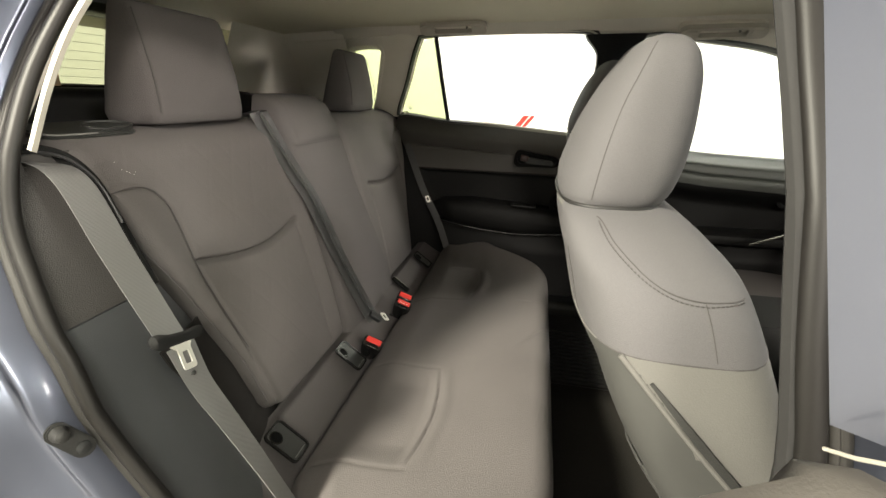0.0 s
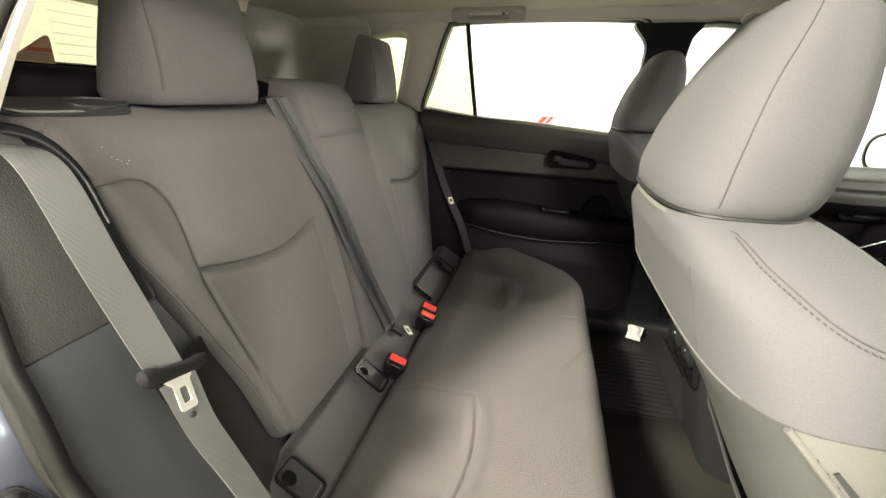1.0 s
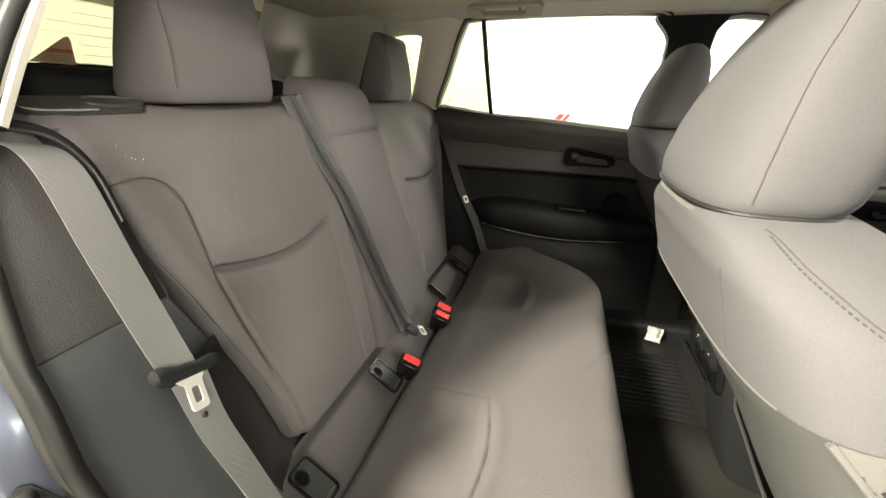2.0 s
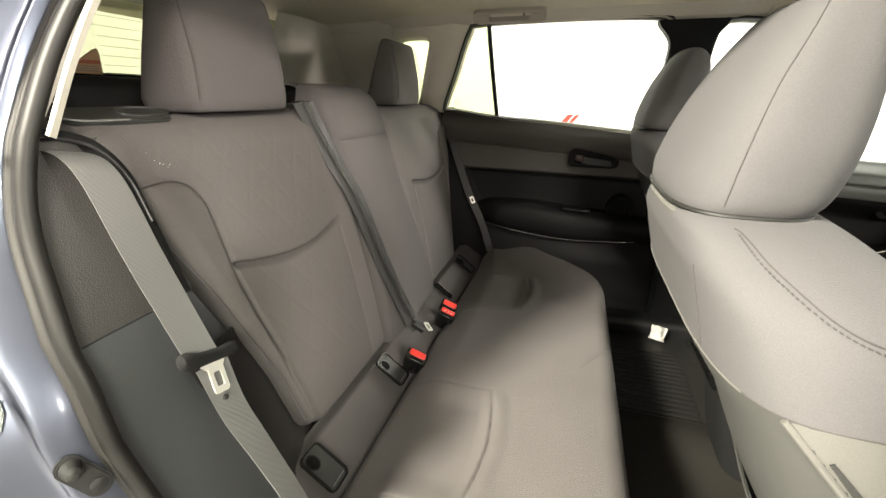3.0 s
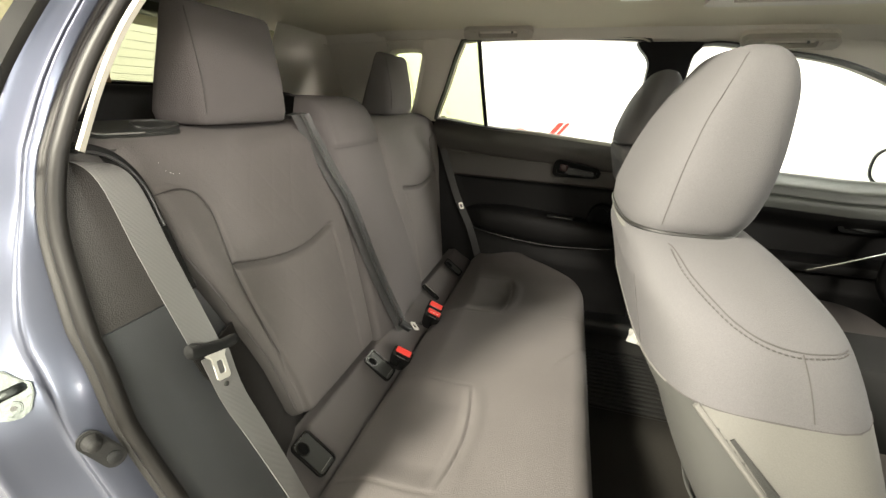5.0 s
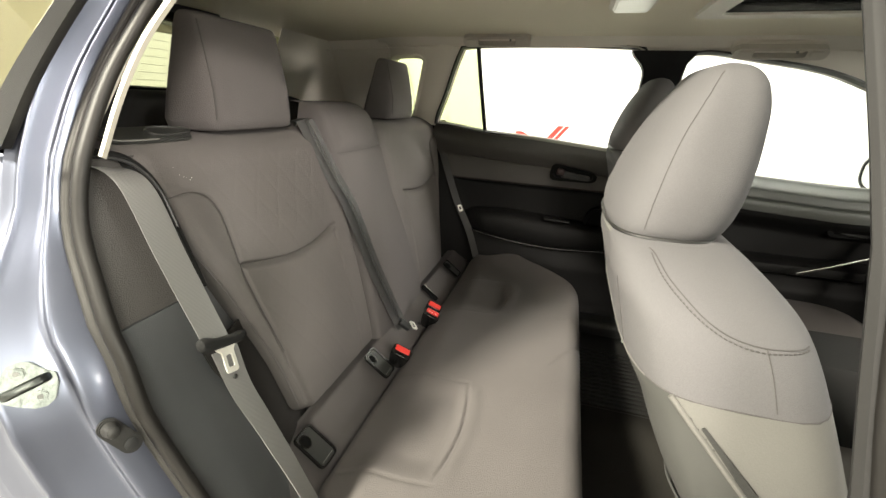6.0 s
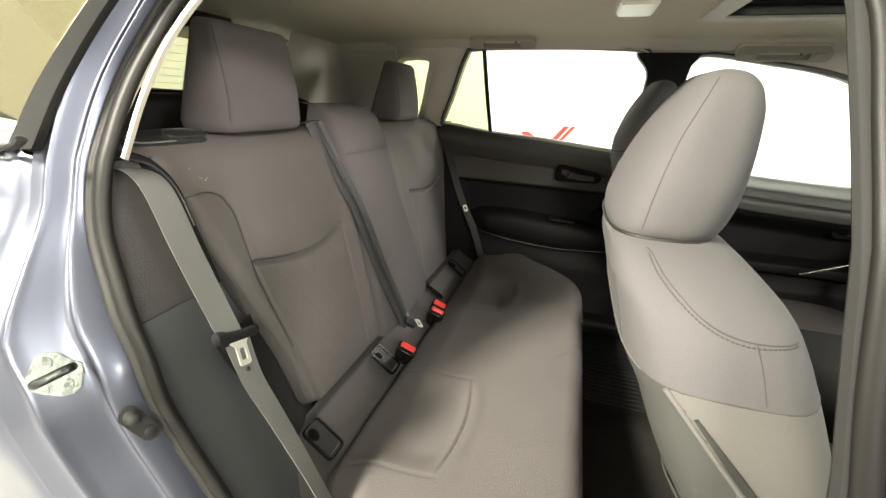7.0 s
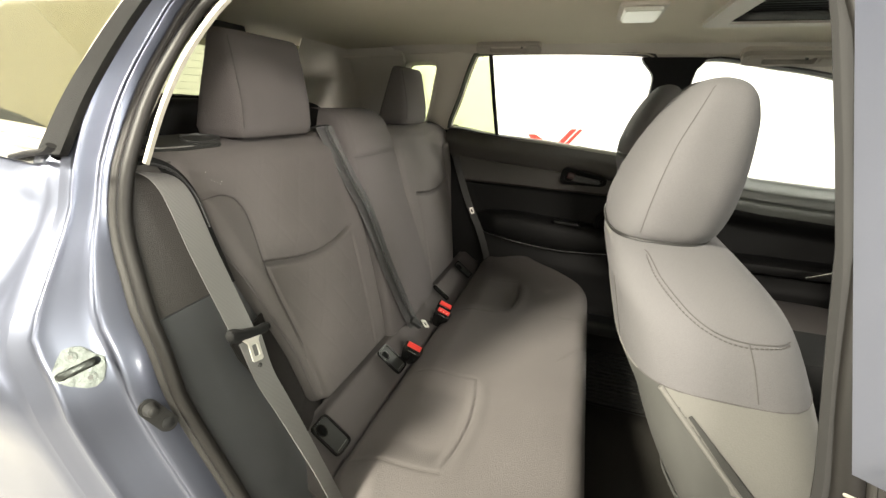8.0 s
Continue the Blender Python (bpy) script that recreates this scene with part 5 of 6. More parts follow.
def super_loop(x0, x1, y0, y1, z, n=56, p=0.55, skew=0.0):
    lp = []
    for k in range(n):
        a = 2 * math.pi * k / n
        ca, sa = math.cos(a), math.sin(a)
        lp.append(Vector(((x0 + x1) / 2 + (x1 - x0) / 2 * math.copysign(abs(ca) ** p, ca), (y0 + y1) / 2 + (y1 - y0) / 2 * math.copysign(abs(sa) ** p, sa), z)))
    return lp


def interp_rows(rows, z):
    """The row at height z, by smooth curves through the rows."""
    zs = [r[0] for r in rows]
    i = max(0, min(len(rows) - 2, sum(1 for q in zs if q <= z) - 1))
    a, b = rows[i], rows[i + 1]
    h = b[0] - a[0]
    t = min(1.0, max(0.0, (z - a[0]) / h))
    res = []
    for k in range(1, 5):
        d = (b[k] - a[k]) / h
        d0 = (a[k] - rows[i - 1][k]) / (a[0] - rows[i - 1][0]) if i > 0 else d
        d1 = (rows[i + 2][k] - b[k]) / (rows[i + 2][0] - b[0]) if i + 2 < len(rows) else d
        m0 = 2 * d0 * d / (d0 + d) if d0 * d > 0 else 0.0
        m1 = 2 * d1 * d / (d1 + d) if d1 * d > 0 else 0.0
        res.append((2 * t ** 3 - 3 * t * t + 1) * a[k] + (t ** 3 - 2 * t * t + t) * h * m0 + (3 * t * t - 2 * t ** 3) * b[k] + (t ** 3 - t * t) * h * m1)
    return res


# rows of z, x rear, x front, half-widths outboard and inboard of the seat's middle
BACK_ROWS = [(0.50, 0.84, 1.04, 0.24, 0.16), (0.70, 0.755, 0.96, 0.285, 0.18), (0.85, 0.655, 0.87, 0.295, 0.20), (0.95, 0.598, 0.815, 0.295, 0.225), (1.05, 0.557, 0.776, 0.284, 0.247), (1.09, 0.546, 0.760, 0.275, 0.25),
             (1.125, 0.537, 0.742, 0.260, 0.24), (1.15, 0.53, 0.718, 0.232, 0.215), (1.172, 0.529, 0.692, 0.188, 0.17), (1.185, 0.535, 0.672, 0.145, 0.13), (1.192, 0.55, 0.655, 0.10, 0.09)]
HEAD_ROWS = [(1.184, 0.532, 0.658, 0.126, 0.140), (1.190, 0.526, 0.668, 0.133, 0.156), (1.209, 0.526, 0.680, 0.138, 0.166), (1.247, 0.535, 0.689, 0.139, 0.166), (1.295, 0.552, 0.692, 0.133, 0.148), (1.343, 0.576, 0.691, 0.121, 0.126), (1.376, 0.598, 0.684, 0.107, 0.109),
             (1.391, 0.609, 0.675, 0.094, 0.096), (1.3995, 0.620, 0.664, 0.076, 0.078), (1.4035, 0.633, 0.652, 0.052, 0.054)]


def front_seat(yc, out, dx, dz, label):
    """A front seat whose outer side is towards out (-1 or +1)."""
    seat = thing("front_seat", label, "seat", group="front seats")

    def lp(rows, z, p):
        x0, x1, wo, wi = interp_rows(rows, z)
        ya, yb = (yc + out * wo, yc - out * wi)
        return [q + Vector((dx, 0, dz)) for q in super_loop(x0, x1, min(ya, yb), max(ya, yb), z, n=112, p=p)]

    def levels(lo, hi, n):
        return [lo + (hi - lo) * k / n for k in range(n + 1)]

    def board(x, z):
        """True on the hard-wearing back board, which wraps round from the rear; x and z before the hollow."""
        return z < 1.066 - 1.1 * (x - 0.59)

    def dense(z):
        x0, x1, wo, wi = interp_rows(BACK_ROWS, z)
        ya, yb = (yc + out * wo, yc - out * wi)
        res = []
        for q in super_loop(x0, x1, min(ya, yb), max(ya, yb), z, n=168, p=0.5):
            # the board is hollowed below the shoulder cover, away from its outer edge
            inward = (q.y - yc) * -out
            hollow = 0.035 * soft(inward, -0.32, 0.06) * soft(1.056 - z, 0.0, 0.045) * max(0.0, (x1 - q.x) / (x1 - x0)) ** 0.7
            res.append((q.x, q + Vector((dx + hollow, 0, dz))))
        return res

    L = [dense(z) for z in levels(0.50, 1.058, 60)]
    for nm, keep, mat_, lab in (("back_board", True, POCKET, "grey fabric back board"), ("lower_side", False, FABRIC_BACK, "pale woven lower side panel")):
        verts, faces = [p for r in L for x, p in r], []
        flat = [x for r in L for x, p in r]
        for a in range(len(L) - 1):
            for b in range(168):
                f = (a * 168 + b, a * 168 + (b + 1) % 168, (a + 1) * 168 + (b + 1) % 168, (a + 1) * 168 + b)
                if board(sum(flat[q] for q in f) / 4, sum(verts[q].z for q in f) / 4 - dz) == keep:
                    faces.append(f)
        used = sorted({q for f in faces for q in f})
        back = {q: k for k, q in enumerate(used)}
        part(nm, smooth_mesh(nm, [verts[q] for q in used], [tuple(back[q] for q in f) for f in faces], 60), mat_, seat, lab)
    mid = [lp(BACK_ROWS, z, 0.5) for z in [1.058] + levels(1.061, 1.192, 40)]
    part("upper_back", loft("upper_back", mid, sharp=60), FABRIC_FRONT, seat, "grey woven shoulder cover")
    h = part("headrest", loft("headrest", [lp(HEAD_ROWS, z, 0.62) for z in [1.184, 1.186, 1.190, 1.2, 1.21] + levels(1.22, 1.37, 18) + [1.376, 1.381, 1.386, 1.390, 1.394, 1.397, 1.400, 1.402, 1.4035]], sharp=70), FABRIC_FRONT, seat, "tall grey woven headrest")
    # piping under the headrest
    P = [q + (q - Vector((0.60 + dx, yc, q.z))).normalized() * 0.0025 for q in lp(HEAD_ROWS, 1.188, 0.62)[::2]]
    part("piping", tube("piping", P, 0.0024, 6, 90, loop=True), RUBBER, h, "dark piping round the headrest's foot")
    under = [q + Vector((0, 0, -0.008)) for q in lp(HEAD_ROWS, 1.184, 0.62)[::2]]
    part("foot_band", tube("foot_band", under, 0.0062, 8, 90, loop=True), FABRIC_BACK, h, "grey vinyl band under the headrest")

    def place(pts):
        """Points given for the passenger seat, carried to this one."""
        res = [Vector((x + 0.016 + dx, yc + (y + 0.438) * (1 if out < 0 else -1), z + 0.003 + dz)) for x, y, z in pts]
        return res

    def snap(pts, rows, p, n, lift):
        """n points along a line, each laid on the cover at its height."""
        res = []
        for q in curve_points(place(pts), n):
            L = lp(rows, min(q.z - dz, rows[-1][0] - 0.001), p)
            c = sum(L, Vector()) / len(L)
            best = None
            for a, b in zip(L, L[1:] + L[:1]):
                e = b - a
                t = min(1.0, max(0.0, (q - a).dot(e) / max(1e-12, e.dot(e))))
                r = a + e * t
                if best is None or (r - q).length < best[0]:
                    best = ((r - q).length, r)
            r = best[1]
            res.append(r + (r - c + Vector((0, 0, 0.02))).normalized() * lift)
        return res

    part("headrest_seam", tube("headrest_seam", snap([(0.602, -0.533, 1.388), (0.585, -0.553, 1.351), (0.571, -0.561, 1.313), (0.557, -0.568, 1.249), (0.549, -0.567, 1.195)], HEAD_ROWS, 0.62, 40, 0.0003), 0.0006, 6, 80), THREAD, h)
    part("shoulder_seam", tube("shoulder_seam", snap([(0.556, -0.585, 1.179), (0.559, -0.597, 1.177), (0.564, -0.621, 1.170), (0.571, -0.641, 1.161), (0.586, -0.668, 1.148), (0.602, -0.682, 1.136), (0.620, -0.692, 1.127), (0.638, -0.697, 1.122), (0.657, -0.698, 1.120), (0.677, -0.694, 1.120), (0.702, -0.675, 1.119)], BACK_ROWS, 0.5, 70, 0.0002), 0.0008, 6, 140), THREAD, seat)
    S = snap([(0.556, -0.601, 1.176), (0.560, -0.625, 1.168), (0.567, -0.644, 1.159), (0.583, -0.671, 1.145), (0.600, -0.685, 1.133), (0.618, -0.696, 1.124), (0.637, -0.699, 1.118), (0.657, -0.700, 1.116), (0.677, -0.696, 1.117), (0.701, -0.680, 1.117)], BACK_ROWS, 0.5, 88, 0.0004)
    verts, faces = [], []
    for a, b in zip(S[::2], S[1::2]):
        d = (b - a).normalized() * 0.0015
        u = Vector((0, 0, 0.0006))
        v = d.cross(u).normalized() * 0.0008
        c = (a + b) / 2
        o = len(verts)
        verts += [c - d - u - v, c - d + u - v, c + d + u - v, c + d - u - v, c - d - u + v, c - d + u + v, c + d + u + v, c + d - u + v]
        faces += [tuple(o + k for k in f) for f in ((0, 1, 2, 3), (4, 7, 6, 5), (0, 4, 5, 1), (1, 5, 6, 2), (2, 6, 7, 3), (3, 7, 4, 0))]
    part("stitching", smooth_mesh("stitching", verts, faces), THREAD, seat)
    part("side_seam", tube("side_seam", snap([(0.658, -0.699, 1.119), (0.666, -0.710, 1.093), (0.674, -0.718, 1.061)], BACK_ROWS, 0.5, 20, 0.0002), 0.0006, 6, 40), THREAD, seat)
    part("rear_seam", tube("rear_seam", snap([(0.522, -0.609, 1.143), (0.528, -0.613, 1.114), (0.536, -0.617, 1.083), (0.540, -0.62, 1.060)], BACK_ROWS, 0.5, 20, 0.0002), 0.0006, 6, 40), THREAD, seat)
    part("lower_seam", tube("lower_seam", lp(BACK_ROWS, 1.058, 0.5)[::4], 0.0009, 6, 80, loop=True), THREAD, seat)
    foot = [q for q in lp(BACK_ROWS, 1.058, 0.5) if q.x < 0.575 + dx]
    foot.sort(key=lambda q: (q.y - yc) * out)
    part("cover_piping", tube("cover_piping", foot[::2], 0.0014, 6, 70), FABRIC_BACK, seat, "pale piping under the shoulder cover")
    edge = []
    for k in range(24):
        z = 1.057 - 0.20 * k / 23
        limit = 0.59 + (1.066 - z) / 1.1
        row = [(x, p) for x, p in dense(z) if (p.y - yc) * out > 0.05]
        edge.append(min(row, key=lambda r: abs(r[0] - limit))[1] + Vector((-0.002, out * 0.0018, 0)))
    for _ in range(24):
        edge = edge[:1] + [(a + 2 * b + c) / 4 for a, b, c in zip(edge, edge[1:], edge[2:])] + edge[-1:]
    part("board_piping", tube("board_piping", edge, 0.0032, 8, 60), FABRIC_BACK, seat)
    strip = [p + Vector((0.0095, out * 0.0032, 0.002)) for p in edge[3:]]
    part("side_zip", ribbon("side_zip", strip, [(0.0016, 0, 0.0012), (0.0038, 0, 0.0027), (0.004, 0, 0.0028), (0.0042, 0, 0.003)], 0.002, 40), ZIP, seat, "dark woven strip beside the back board")
    # map pocket on the back board, its mouth falling towards the car's middle
    def board_x(y, z):
        row = sorted(((p.y, p.x) for x, p in dense(z) if x < sum(interp_rows(BACK_ROWS, z)[:2]) / 2))
        return ramp(y, [a for a, b in row], [b for a, b in row])

    def pocket(u, v, back=0.0):
        side = 0.245 - 0.39 * u
        z = 0.56 + (0.878 - 0.072 * u - 0.56) * v
        y = yc + out * side
        swell = 0.003 + 0.012 * math.sin(math.pi * min(1, max(0, u))) ** 0.6 * soft(v, 0.1, 0.9)
        return board_x(y, z) - swell + back, y, z + dz

    part("map_pocket", sheet("map_pocket", 20, 20, pocket, lambda u, v: pocket(u, v, 0.003)), POCKET, seat, "grey map pocket on the seat back")
    part("pocket_hem", tube("pocket_hem", [pocket(u, 1.0) for u in (0.0, 0.15, 0.3, 0.5, 0.7, 0.85, 1.0)], 0.0016, 6, 40), POCKET, seat)
    # cushion and base
    x0 = 0.85 + dx
    part("seat_cushion", loft("seat_cushion", [[q + Vector((dx, 0, 0)) for q in super_loop(xa, xb, yc - w, yc + w, z, p=0.45)] for z, xa, xb, w in ((0.50, 0.95, 1.40, 0.22), (0.52, 0.90, 1.46, 0.25), (0.60, 0.88, 1.48, 0.26), (0.655, 0.90, 1.47, 0.25), (0.67, 0.95, 1.42, 0.21))]), FABRIC, seat)
    part("side_cover", loft("side_cover", [[q + Vector((dx, 0, 0)) for q in super_loop(0.86, 1.45, yc - w, yc + w, z, p=0.4)] for z, w in ((0.42, 0.22), (0.5, 0.235), (0.52, 0.235))]), PLASTIC, seat, "black plastic seat base cover")
    for s in (-1, 1):
        part("rail", box("rail", (0.88 + dx, yc + s * 0.19 - 0.02, 0.372), (1.45 + dx, yc + s * 0.19 + 0.02, 0.43), 0.004), PLASTIC, seat)
    return seat


front_seat(-0.438, -1, -0.016, -0.003, "light-grey woven fabric front passenger seat seen from behind")
front_seat(0.43, 1, 0.045, 0.03, "dark-looking grey fabric driver seat")

# ---- console, mat, paper ----
console = thing("center_console", "dark plastic centre console with rear air vents", "console")
part("body", loft("body", [super_loop(xa, 1.75, -w, w, z, p=0.35) for z, xa, w in ((0.36, 0.85, 0.11), (0.5, 0.815, 0.11), (0.64, 0.79, 0.108), (0.775, 0.785, 0.105), (0.795, 0.80, 0.095))]), MATT_BLACK, console)
vm = axes((0.786, 0.032, 0.685), Vector((0, 1, 0)), Vector((-0.13, 0, 1)).normalized(), Vector((-1, 0, -0.13)).normalized())
vent = part("vent_panel", moved(plate("vent_panel", round_rect(0.19, 0.12, 0.02), 0.012, 0.004), vm), GLOSS_BLACK, console, "glossy black rear vent panel")
for yy in (-0.045, 0.045):
    part("vent_frame", moved(frame_plate("vent_frame", round_rect(0.075, 0.05, 0.008), round_rect(0.065, 0.04, 0.006), 0.006), vm @ Matrix.Translation((yy, 0.025, 0.012))), PLASTIC, vent)
    for k in range(4):
        part("vent_slat", moved(box("vent_slat", (-0.032, -0.002, 0), (0.032, 0.002, 0.006), 0.001), vm @ Matrix.Translation((yy, 0.01 + 0.01 * k, 0.012))), PLASTIC, vent)
    part("port", moved(plate("port", round_rect(0.03, 0.014, 0.004), 0.003, 0.001), vm @ Matrix.Translation((yy, -0.035, 0.012))), HANDLE_BLACK, vent)
    part("vent_thumb", moved(box("vent_thumb", (-0.004, -0.007, 0.006), (0.004, 0.007, 0.013), 0.001, 1), vm @ Matrix.Translation((yy, 0.025, 0.010))), CHROME, vent, "bright vent thumb tab")

mat = thing("floor_mat", "black ribbed rubber floor mat on the carpet", "floor mat")
part("base", moved(plate("base", round_rect(0.40, 0.62, 0.04), 0.008, 0.003), Matrix.Translation((0.71, 0.345, 0.386))), RUBBER, mat)
part("border", moved(frame_plate("border", round_rect(0.40, 0.62, 0.04), round_rect(0.376, 0.596, 0.03), 0.020), Matrix.Translation((0.71, 0.345, 0.386))), RUBBER, mat, "raised rubber border")
rib = box("rib", (0.55, -0.006, 0), (0.845, 0.006, 0.008), 0.0025, 1)
for k in range(18):
    r = part("rib", rib, RUBBER, mat)
    r.location = (0, 0.05 + 0.0245 * k, 0.393)
bm_t = bmesh.new()
bmesh.ops.create_grid(bm_t, x_segments=10, y_segments=10, size=0.028)
for v in bm_t.verts:
    r = math.hypot(v.co.x, v.co.y) / 0.03
    v.co.z = 0.018 * noise.noise(v.co * 60) + 0.012 * (1 - r) + 0.008
    v.co.x += 0.006 * noise.noise(v.co * 40 + Vector((3, 1, 0)))
bmesh.ops.solidify(bm_t, geom=list(bm_t.faces), thickness=0.0015)
me_t = bpy.data.meshes.new("paper")
bm_t.to_mesh(me_t)
bm_t.free()
paper = part("paper_scrap", me_t, PAPER)
paper.matrix_basis = pose(0.79, 0.57, 0.425, 60, 0, -20)
tagged(paper, "crumpled white paper scrap on the floor mat", "paper")

# front end
dash = thing("dashboard", "black dashboard below the windscreen", "dashboard", kind="structure")
part("body", loft("body", [[(x, y, z) for x, z in ((1.78, 0.50), (1.70, 0.72), (1.66, 0.95), (1.72, 1.02), (1.95, 1.05), (2.25, 1.02), (2.25, 0.5))] for y in (-0.74, -0.4, 0.0, 0.4, 0.74)], sharp=50), PLASTIC, dash)
part("firewall", box("firewall", (2.10, -0.8, 0.3), (2.25, 0.8, 1.0), 0.01), PLASTIC, dash)
ws = part("windscreen", sheet("windscreen", 10, 10, lambda u, v: (2.25 - 0.75 * v, -0.72 + 1.44 * u + (0.12 * v * (1 - 2 * u)), 1.02 + 0.56 * v), lambda u, v: (2.255 - 0.75 * v, -0.72 + 1.44 * u + (0.12 * v * (1 - 2 * u)), 1.025 + 0.56 * v)), GLASS_CLEAR, dash, "clear windscreen")
ws.visible_shadow = False
wheel = thing("steering_wheel", "black steering wheel with silver spokes", "steering wheel")
wm = pose(1.54, 0.40, 0.93, 0, -65, 0)
part("rim", moved(tube("rim", [(0.185 * math.cos(radians(a)), 0.185 * math.sin(radians(a)), 0) for a in range(0, 360, 20)], 0.015, 10, 60, loop=True), wm), VINYL, wheel)
part("hub", moved(loft("hub", [super_loop(-0.06 * k, 0.06 * k, -0.07 * k, 0.07 * k, z) for z, k in ((-0.03, 0.8), (0.0, 1.0), (0.02, 0.9), (0.025, 0.7))]), wm), PLASTIC, wheel)
for a in (0, 180, 270):
    part("spoke", moved(tube("spoke", [(0.05, 0, 0.0), (0.12, 0, 0.004), (0.18, 0, 0)], 0.016, 8, 10, flat=0.5), wm @ pose(0, 0, 0, 0, 0, a + 90)), CHROME, wheel, "silver spoke")

# open near rear door, hinged at the centre pillar
door_3 = thing("door_3", "open near rear door with grey trimmed inner side", "car door", kind="structure")
def door_trim(u, v):
    """Inner card of the open door; its top edge is rounded and its front end tapers to the hinge."""
    a = math.pi * v
    y = -0.935 - 0.95 * u
    fat = 0.048 * min(1.0, (u / 0.012 + 0.05) ** 0.5)
    k = min(1.0, (1 - v) / 0.06)
    return 0.617 - fat * (1 - (1 - k) ** 2) ** 0.5 * (1 - 0.3 * soft(1 - v, 0.1, 0.6)) + 0.02 * u, y, 1.151 - 0.008 * (1 - min(1, u / 0.02)) ** 2 - 0.68 * (1 - v)


part("inner_trim", sheet("inner_trim", 60, 24, door_trim, lambda u, v: (0.647 + 0.02 * u, door_trim(u, v)[1], door_trim(u, v)[2])), TRIM_TAUPE, door_3, "taupe inner door card")
part("painted_frame", sheet("painted_frame", 16, 24, lambda u, v: (0.607 + 0.12 * u - 0.12 * v, -0.962 - 0.01 * v - 0.16 * u, 1.188 + 0.022 * min(1, u * 2) + 0.40 * v), lambda u, v: (0.65 + 0.12 * u - 0.12 * v, -0.962 - 0.01 * v - 0.16 * u, 1.188 + 0.022 * min(1, u * 2) + 0.40 * v)), PAINT, door_3, "slate-blue painted window frame")
part("sill_edge", tube("sill_edge", [(0.601, -0.972, 1.183), (0.6005, -0.985, 1.191), (0.600, -0.999, 1.202), (0.604, -1.06, 1.226), (0.64, -1.5, 1.24)], 0.0009, 8, 30), CREAM, door_3, "pale edge of the window sill")
part("pane", sheet("pane", 4, 4, lambda u, v: (0.645 - 0.12 * v, -1.12 - 0.7 * u, 1.18 + 0.4 * v), lambda u, v: (0.649 - 0.12 * v, -1.12 - 0.7 * u, 1.18 + 0.4 * v)), GLASS_CLEAR, door_3)
part("outer_skin", sheet("outer_skin", 12, 12, lambda u, v: (0.715 + 0.02 * u, -0.95 - 0.94 * u, 0.42 + 0.74 * v), lambda u, v: (0.652 + 0.02 * u, -0.95 - 0.94 * u, 0.42 + 0.74 * v)), PAINT, door_3)

# near front door, closed
door_4 = thing("door_4", "closed near front door in slate-blue paint", "car door", kind="structure")
part("outer_skin", sheet("outer_skin", 20, 16, lambda u, v: (0.86 + 1.1 * u, -seal_y(0.42 + 0.72 * v) - 0.105 + 0.05 * u * u, 0.42 + 0.72 * v), lambda u, v: (0.86 + 1.1 * u, -seal_y(0.42 + 0.72 * v) - 0.02 + 0.05 * u * u, 0.42 + 0.72 * v)), PAINT, door_4)
part("inner_card", sheet("inner_card", 20, 16, lambda u, v: (0.87 + 1.05 * u, -0.745, 0.42 + 0.72 * v), lambda u, v: (0.87 + 1.05 * u, -0.77, 0.42 + 0.72 * v)), VINYL, door_4)
gl = part("pane", sheet("pane", 8, 8, lambda u, v: (0.86 + (1.0 - 0.45 * v) * u, -glass_y(1.13 + 0.4 * v), 1.13 + 0.4 * v), lambda u, v: (0.86 + (1.0 - 0.45 * v) * u, -glass_y(1.13 + 0.4 * v) - 0.004, 1.13 + 0.4 * v)), GLASS_CLEAR, door_4)
gl.visible_shadow = False

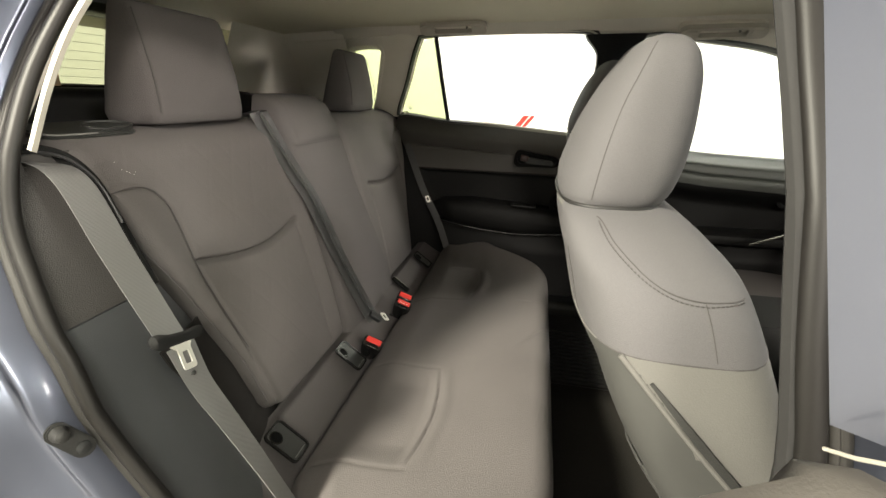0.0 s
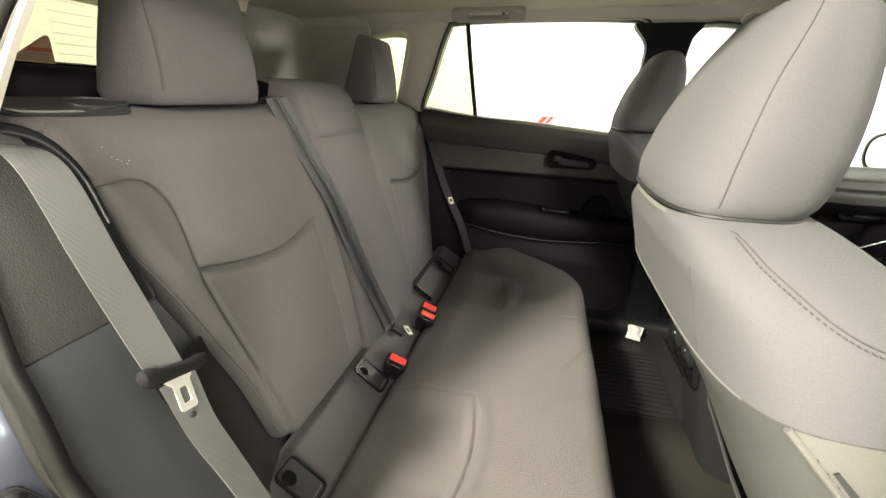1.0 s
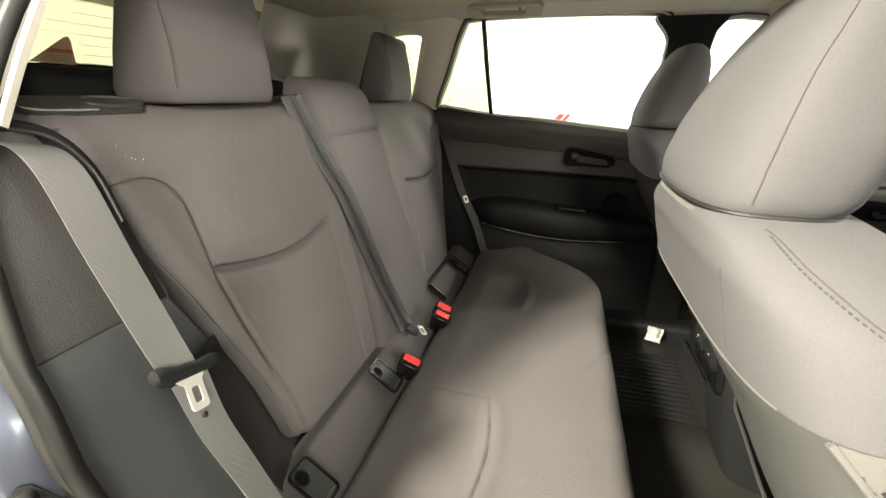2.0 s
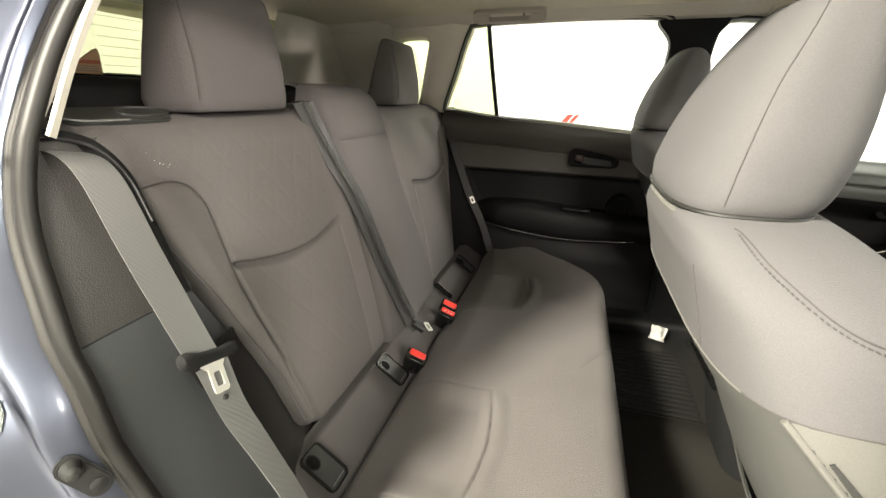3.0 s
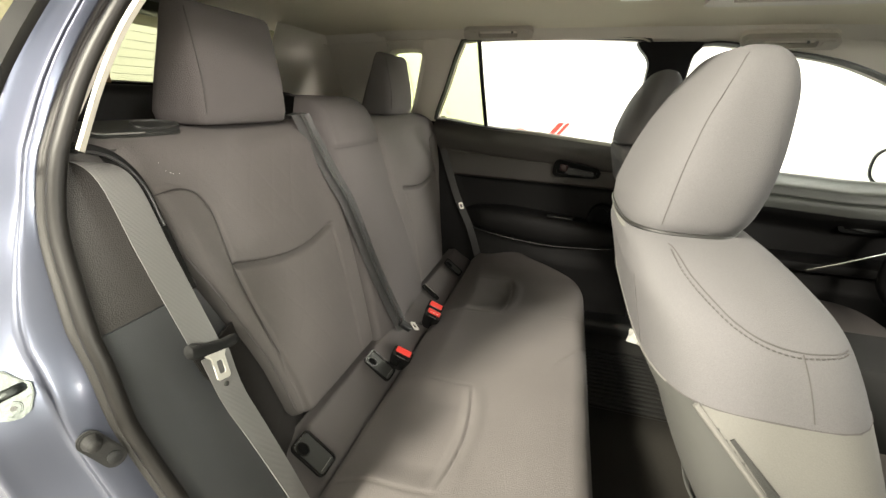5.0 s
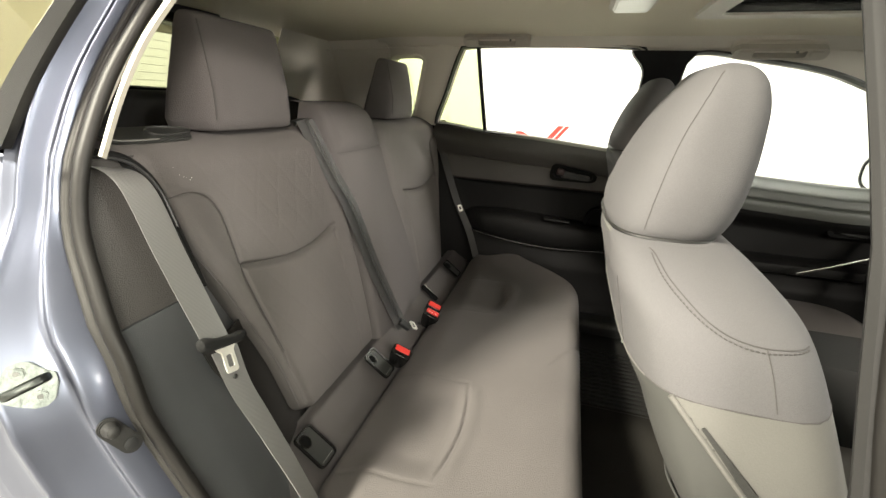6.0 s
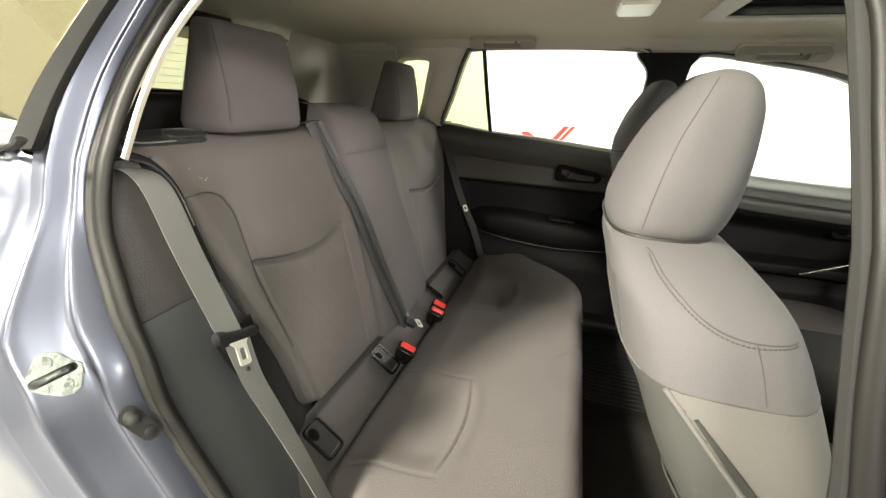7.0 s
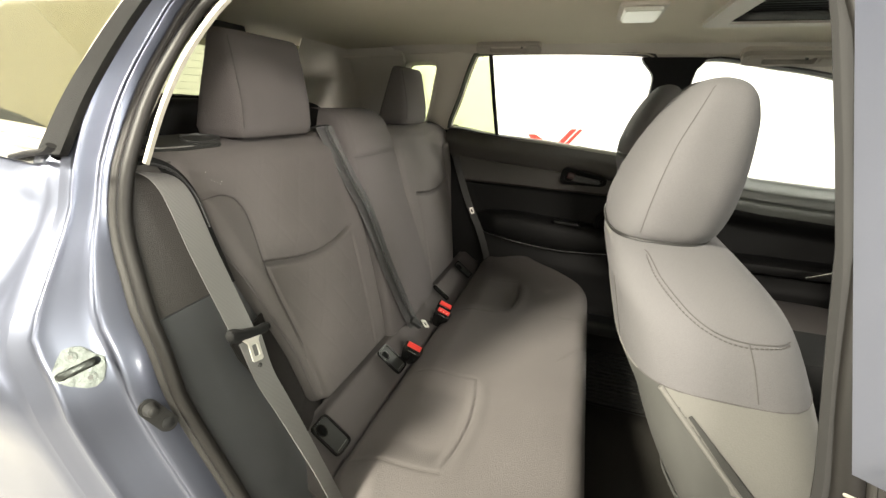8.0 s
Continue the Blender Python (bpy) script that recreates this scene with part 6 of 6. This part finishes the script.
# ---- outer skin that closes the cabin ----
shell = thing("body_shell", "slate-blue painted outer shell of the car", "car body", kind="structure")
part("far_skin", box("far_skin", (-1.0, 0.80, 0.22), (2.25, 0.90, 1.08), 0.03, 3), PAINT, shell)
part("far_sill", box("far_sill", (-0.2, 0.60, 0.30), (2.2, 0.82, 0.455), 0.03, 3), PLASTIC, shell, "black plastic sill cover")
part("near_sill", box("near_sill", (-0.1, -0.90, 0.22), (2.2, -0.70, 0.43), 0.03, 3), PAINT, shell)
part("underbody", box("underbody", (-1.0, -0.80, 0.22), (2.25, 0.80, 0.32), 0.01), RUBBER, shell, "black underbody")
for sgn in (-1, 1):
    part("roof_rail", box("roof_rail", (-1.0, min(sgn * 0.585, sgn * 0.66), 1.572), (1.55, max(sgn * 0.585, sgn * 0.66), 1.665), 0.02, 3), PAINT, shell)
    part("front_post", tube("front_post", [(1.50, sgn * 0.58, 1.56), (1.85, sgn * 0.66, 1.30), (2.2, sgn * 0.74, 1.05)], 0.05, 8, 12), PAINT, shell)
part("nose", box("nose", (2.2, -0.85, 0.22), (2.9, 0.85, 1.0), 0.12, 4), PAINT, shell)
part("tail_skin", box("tail_skin", (-1.08, -0.85, 0.22), (-0.98, 0.85, 1.30), 0.03, 3), PAINT, shell)

# ---- red marks on the booth wall ----
def wall_stripe(name, pts, label):
    sg = part(name, moved(plate(name, pts, 0.004, 0), axes((0, 3.595, 0), (1, 0, 0), (0, 0, 1), (0, -1, 0))), RED)
    return tagged(sg, label, "wall sign", group="red wall marks")


wall_stripe("wall_mark", [(0.14, 0.94), (0.20, 0.94), (0.36, 1.14), (0.30, 1.14)], "slanted red stripe painted on the white wall")
wall_stripe("wall_mark", [(0.22, 0.94), (0.26, 0.94), (0.42, 1.14), (0.38, 1.14)], "slanted narrow red stripe painted on the white wall")
wall_stripe("wall_mark", [(-0.15, 1.062), (-0.07, 1.068), (0.015, 1.02), (0.03, 0.94), (-0.06, 0.94), (-0.11, 1.02)], "short red stripe painted on the white wall")
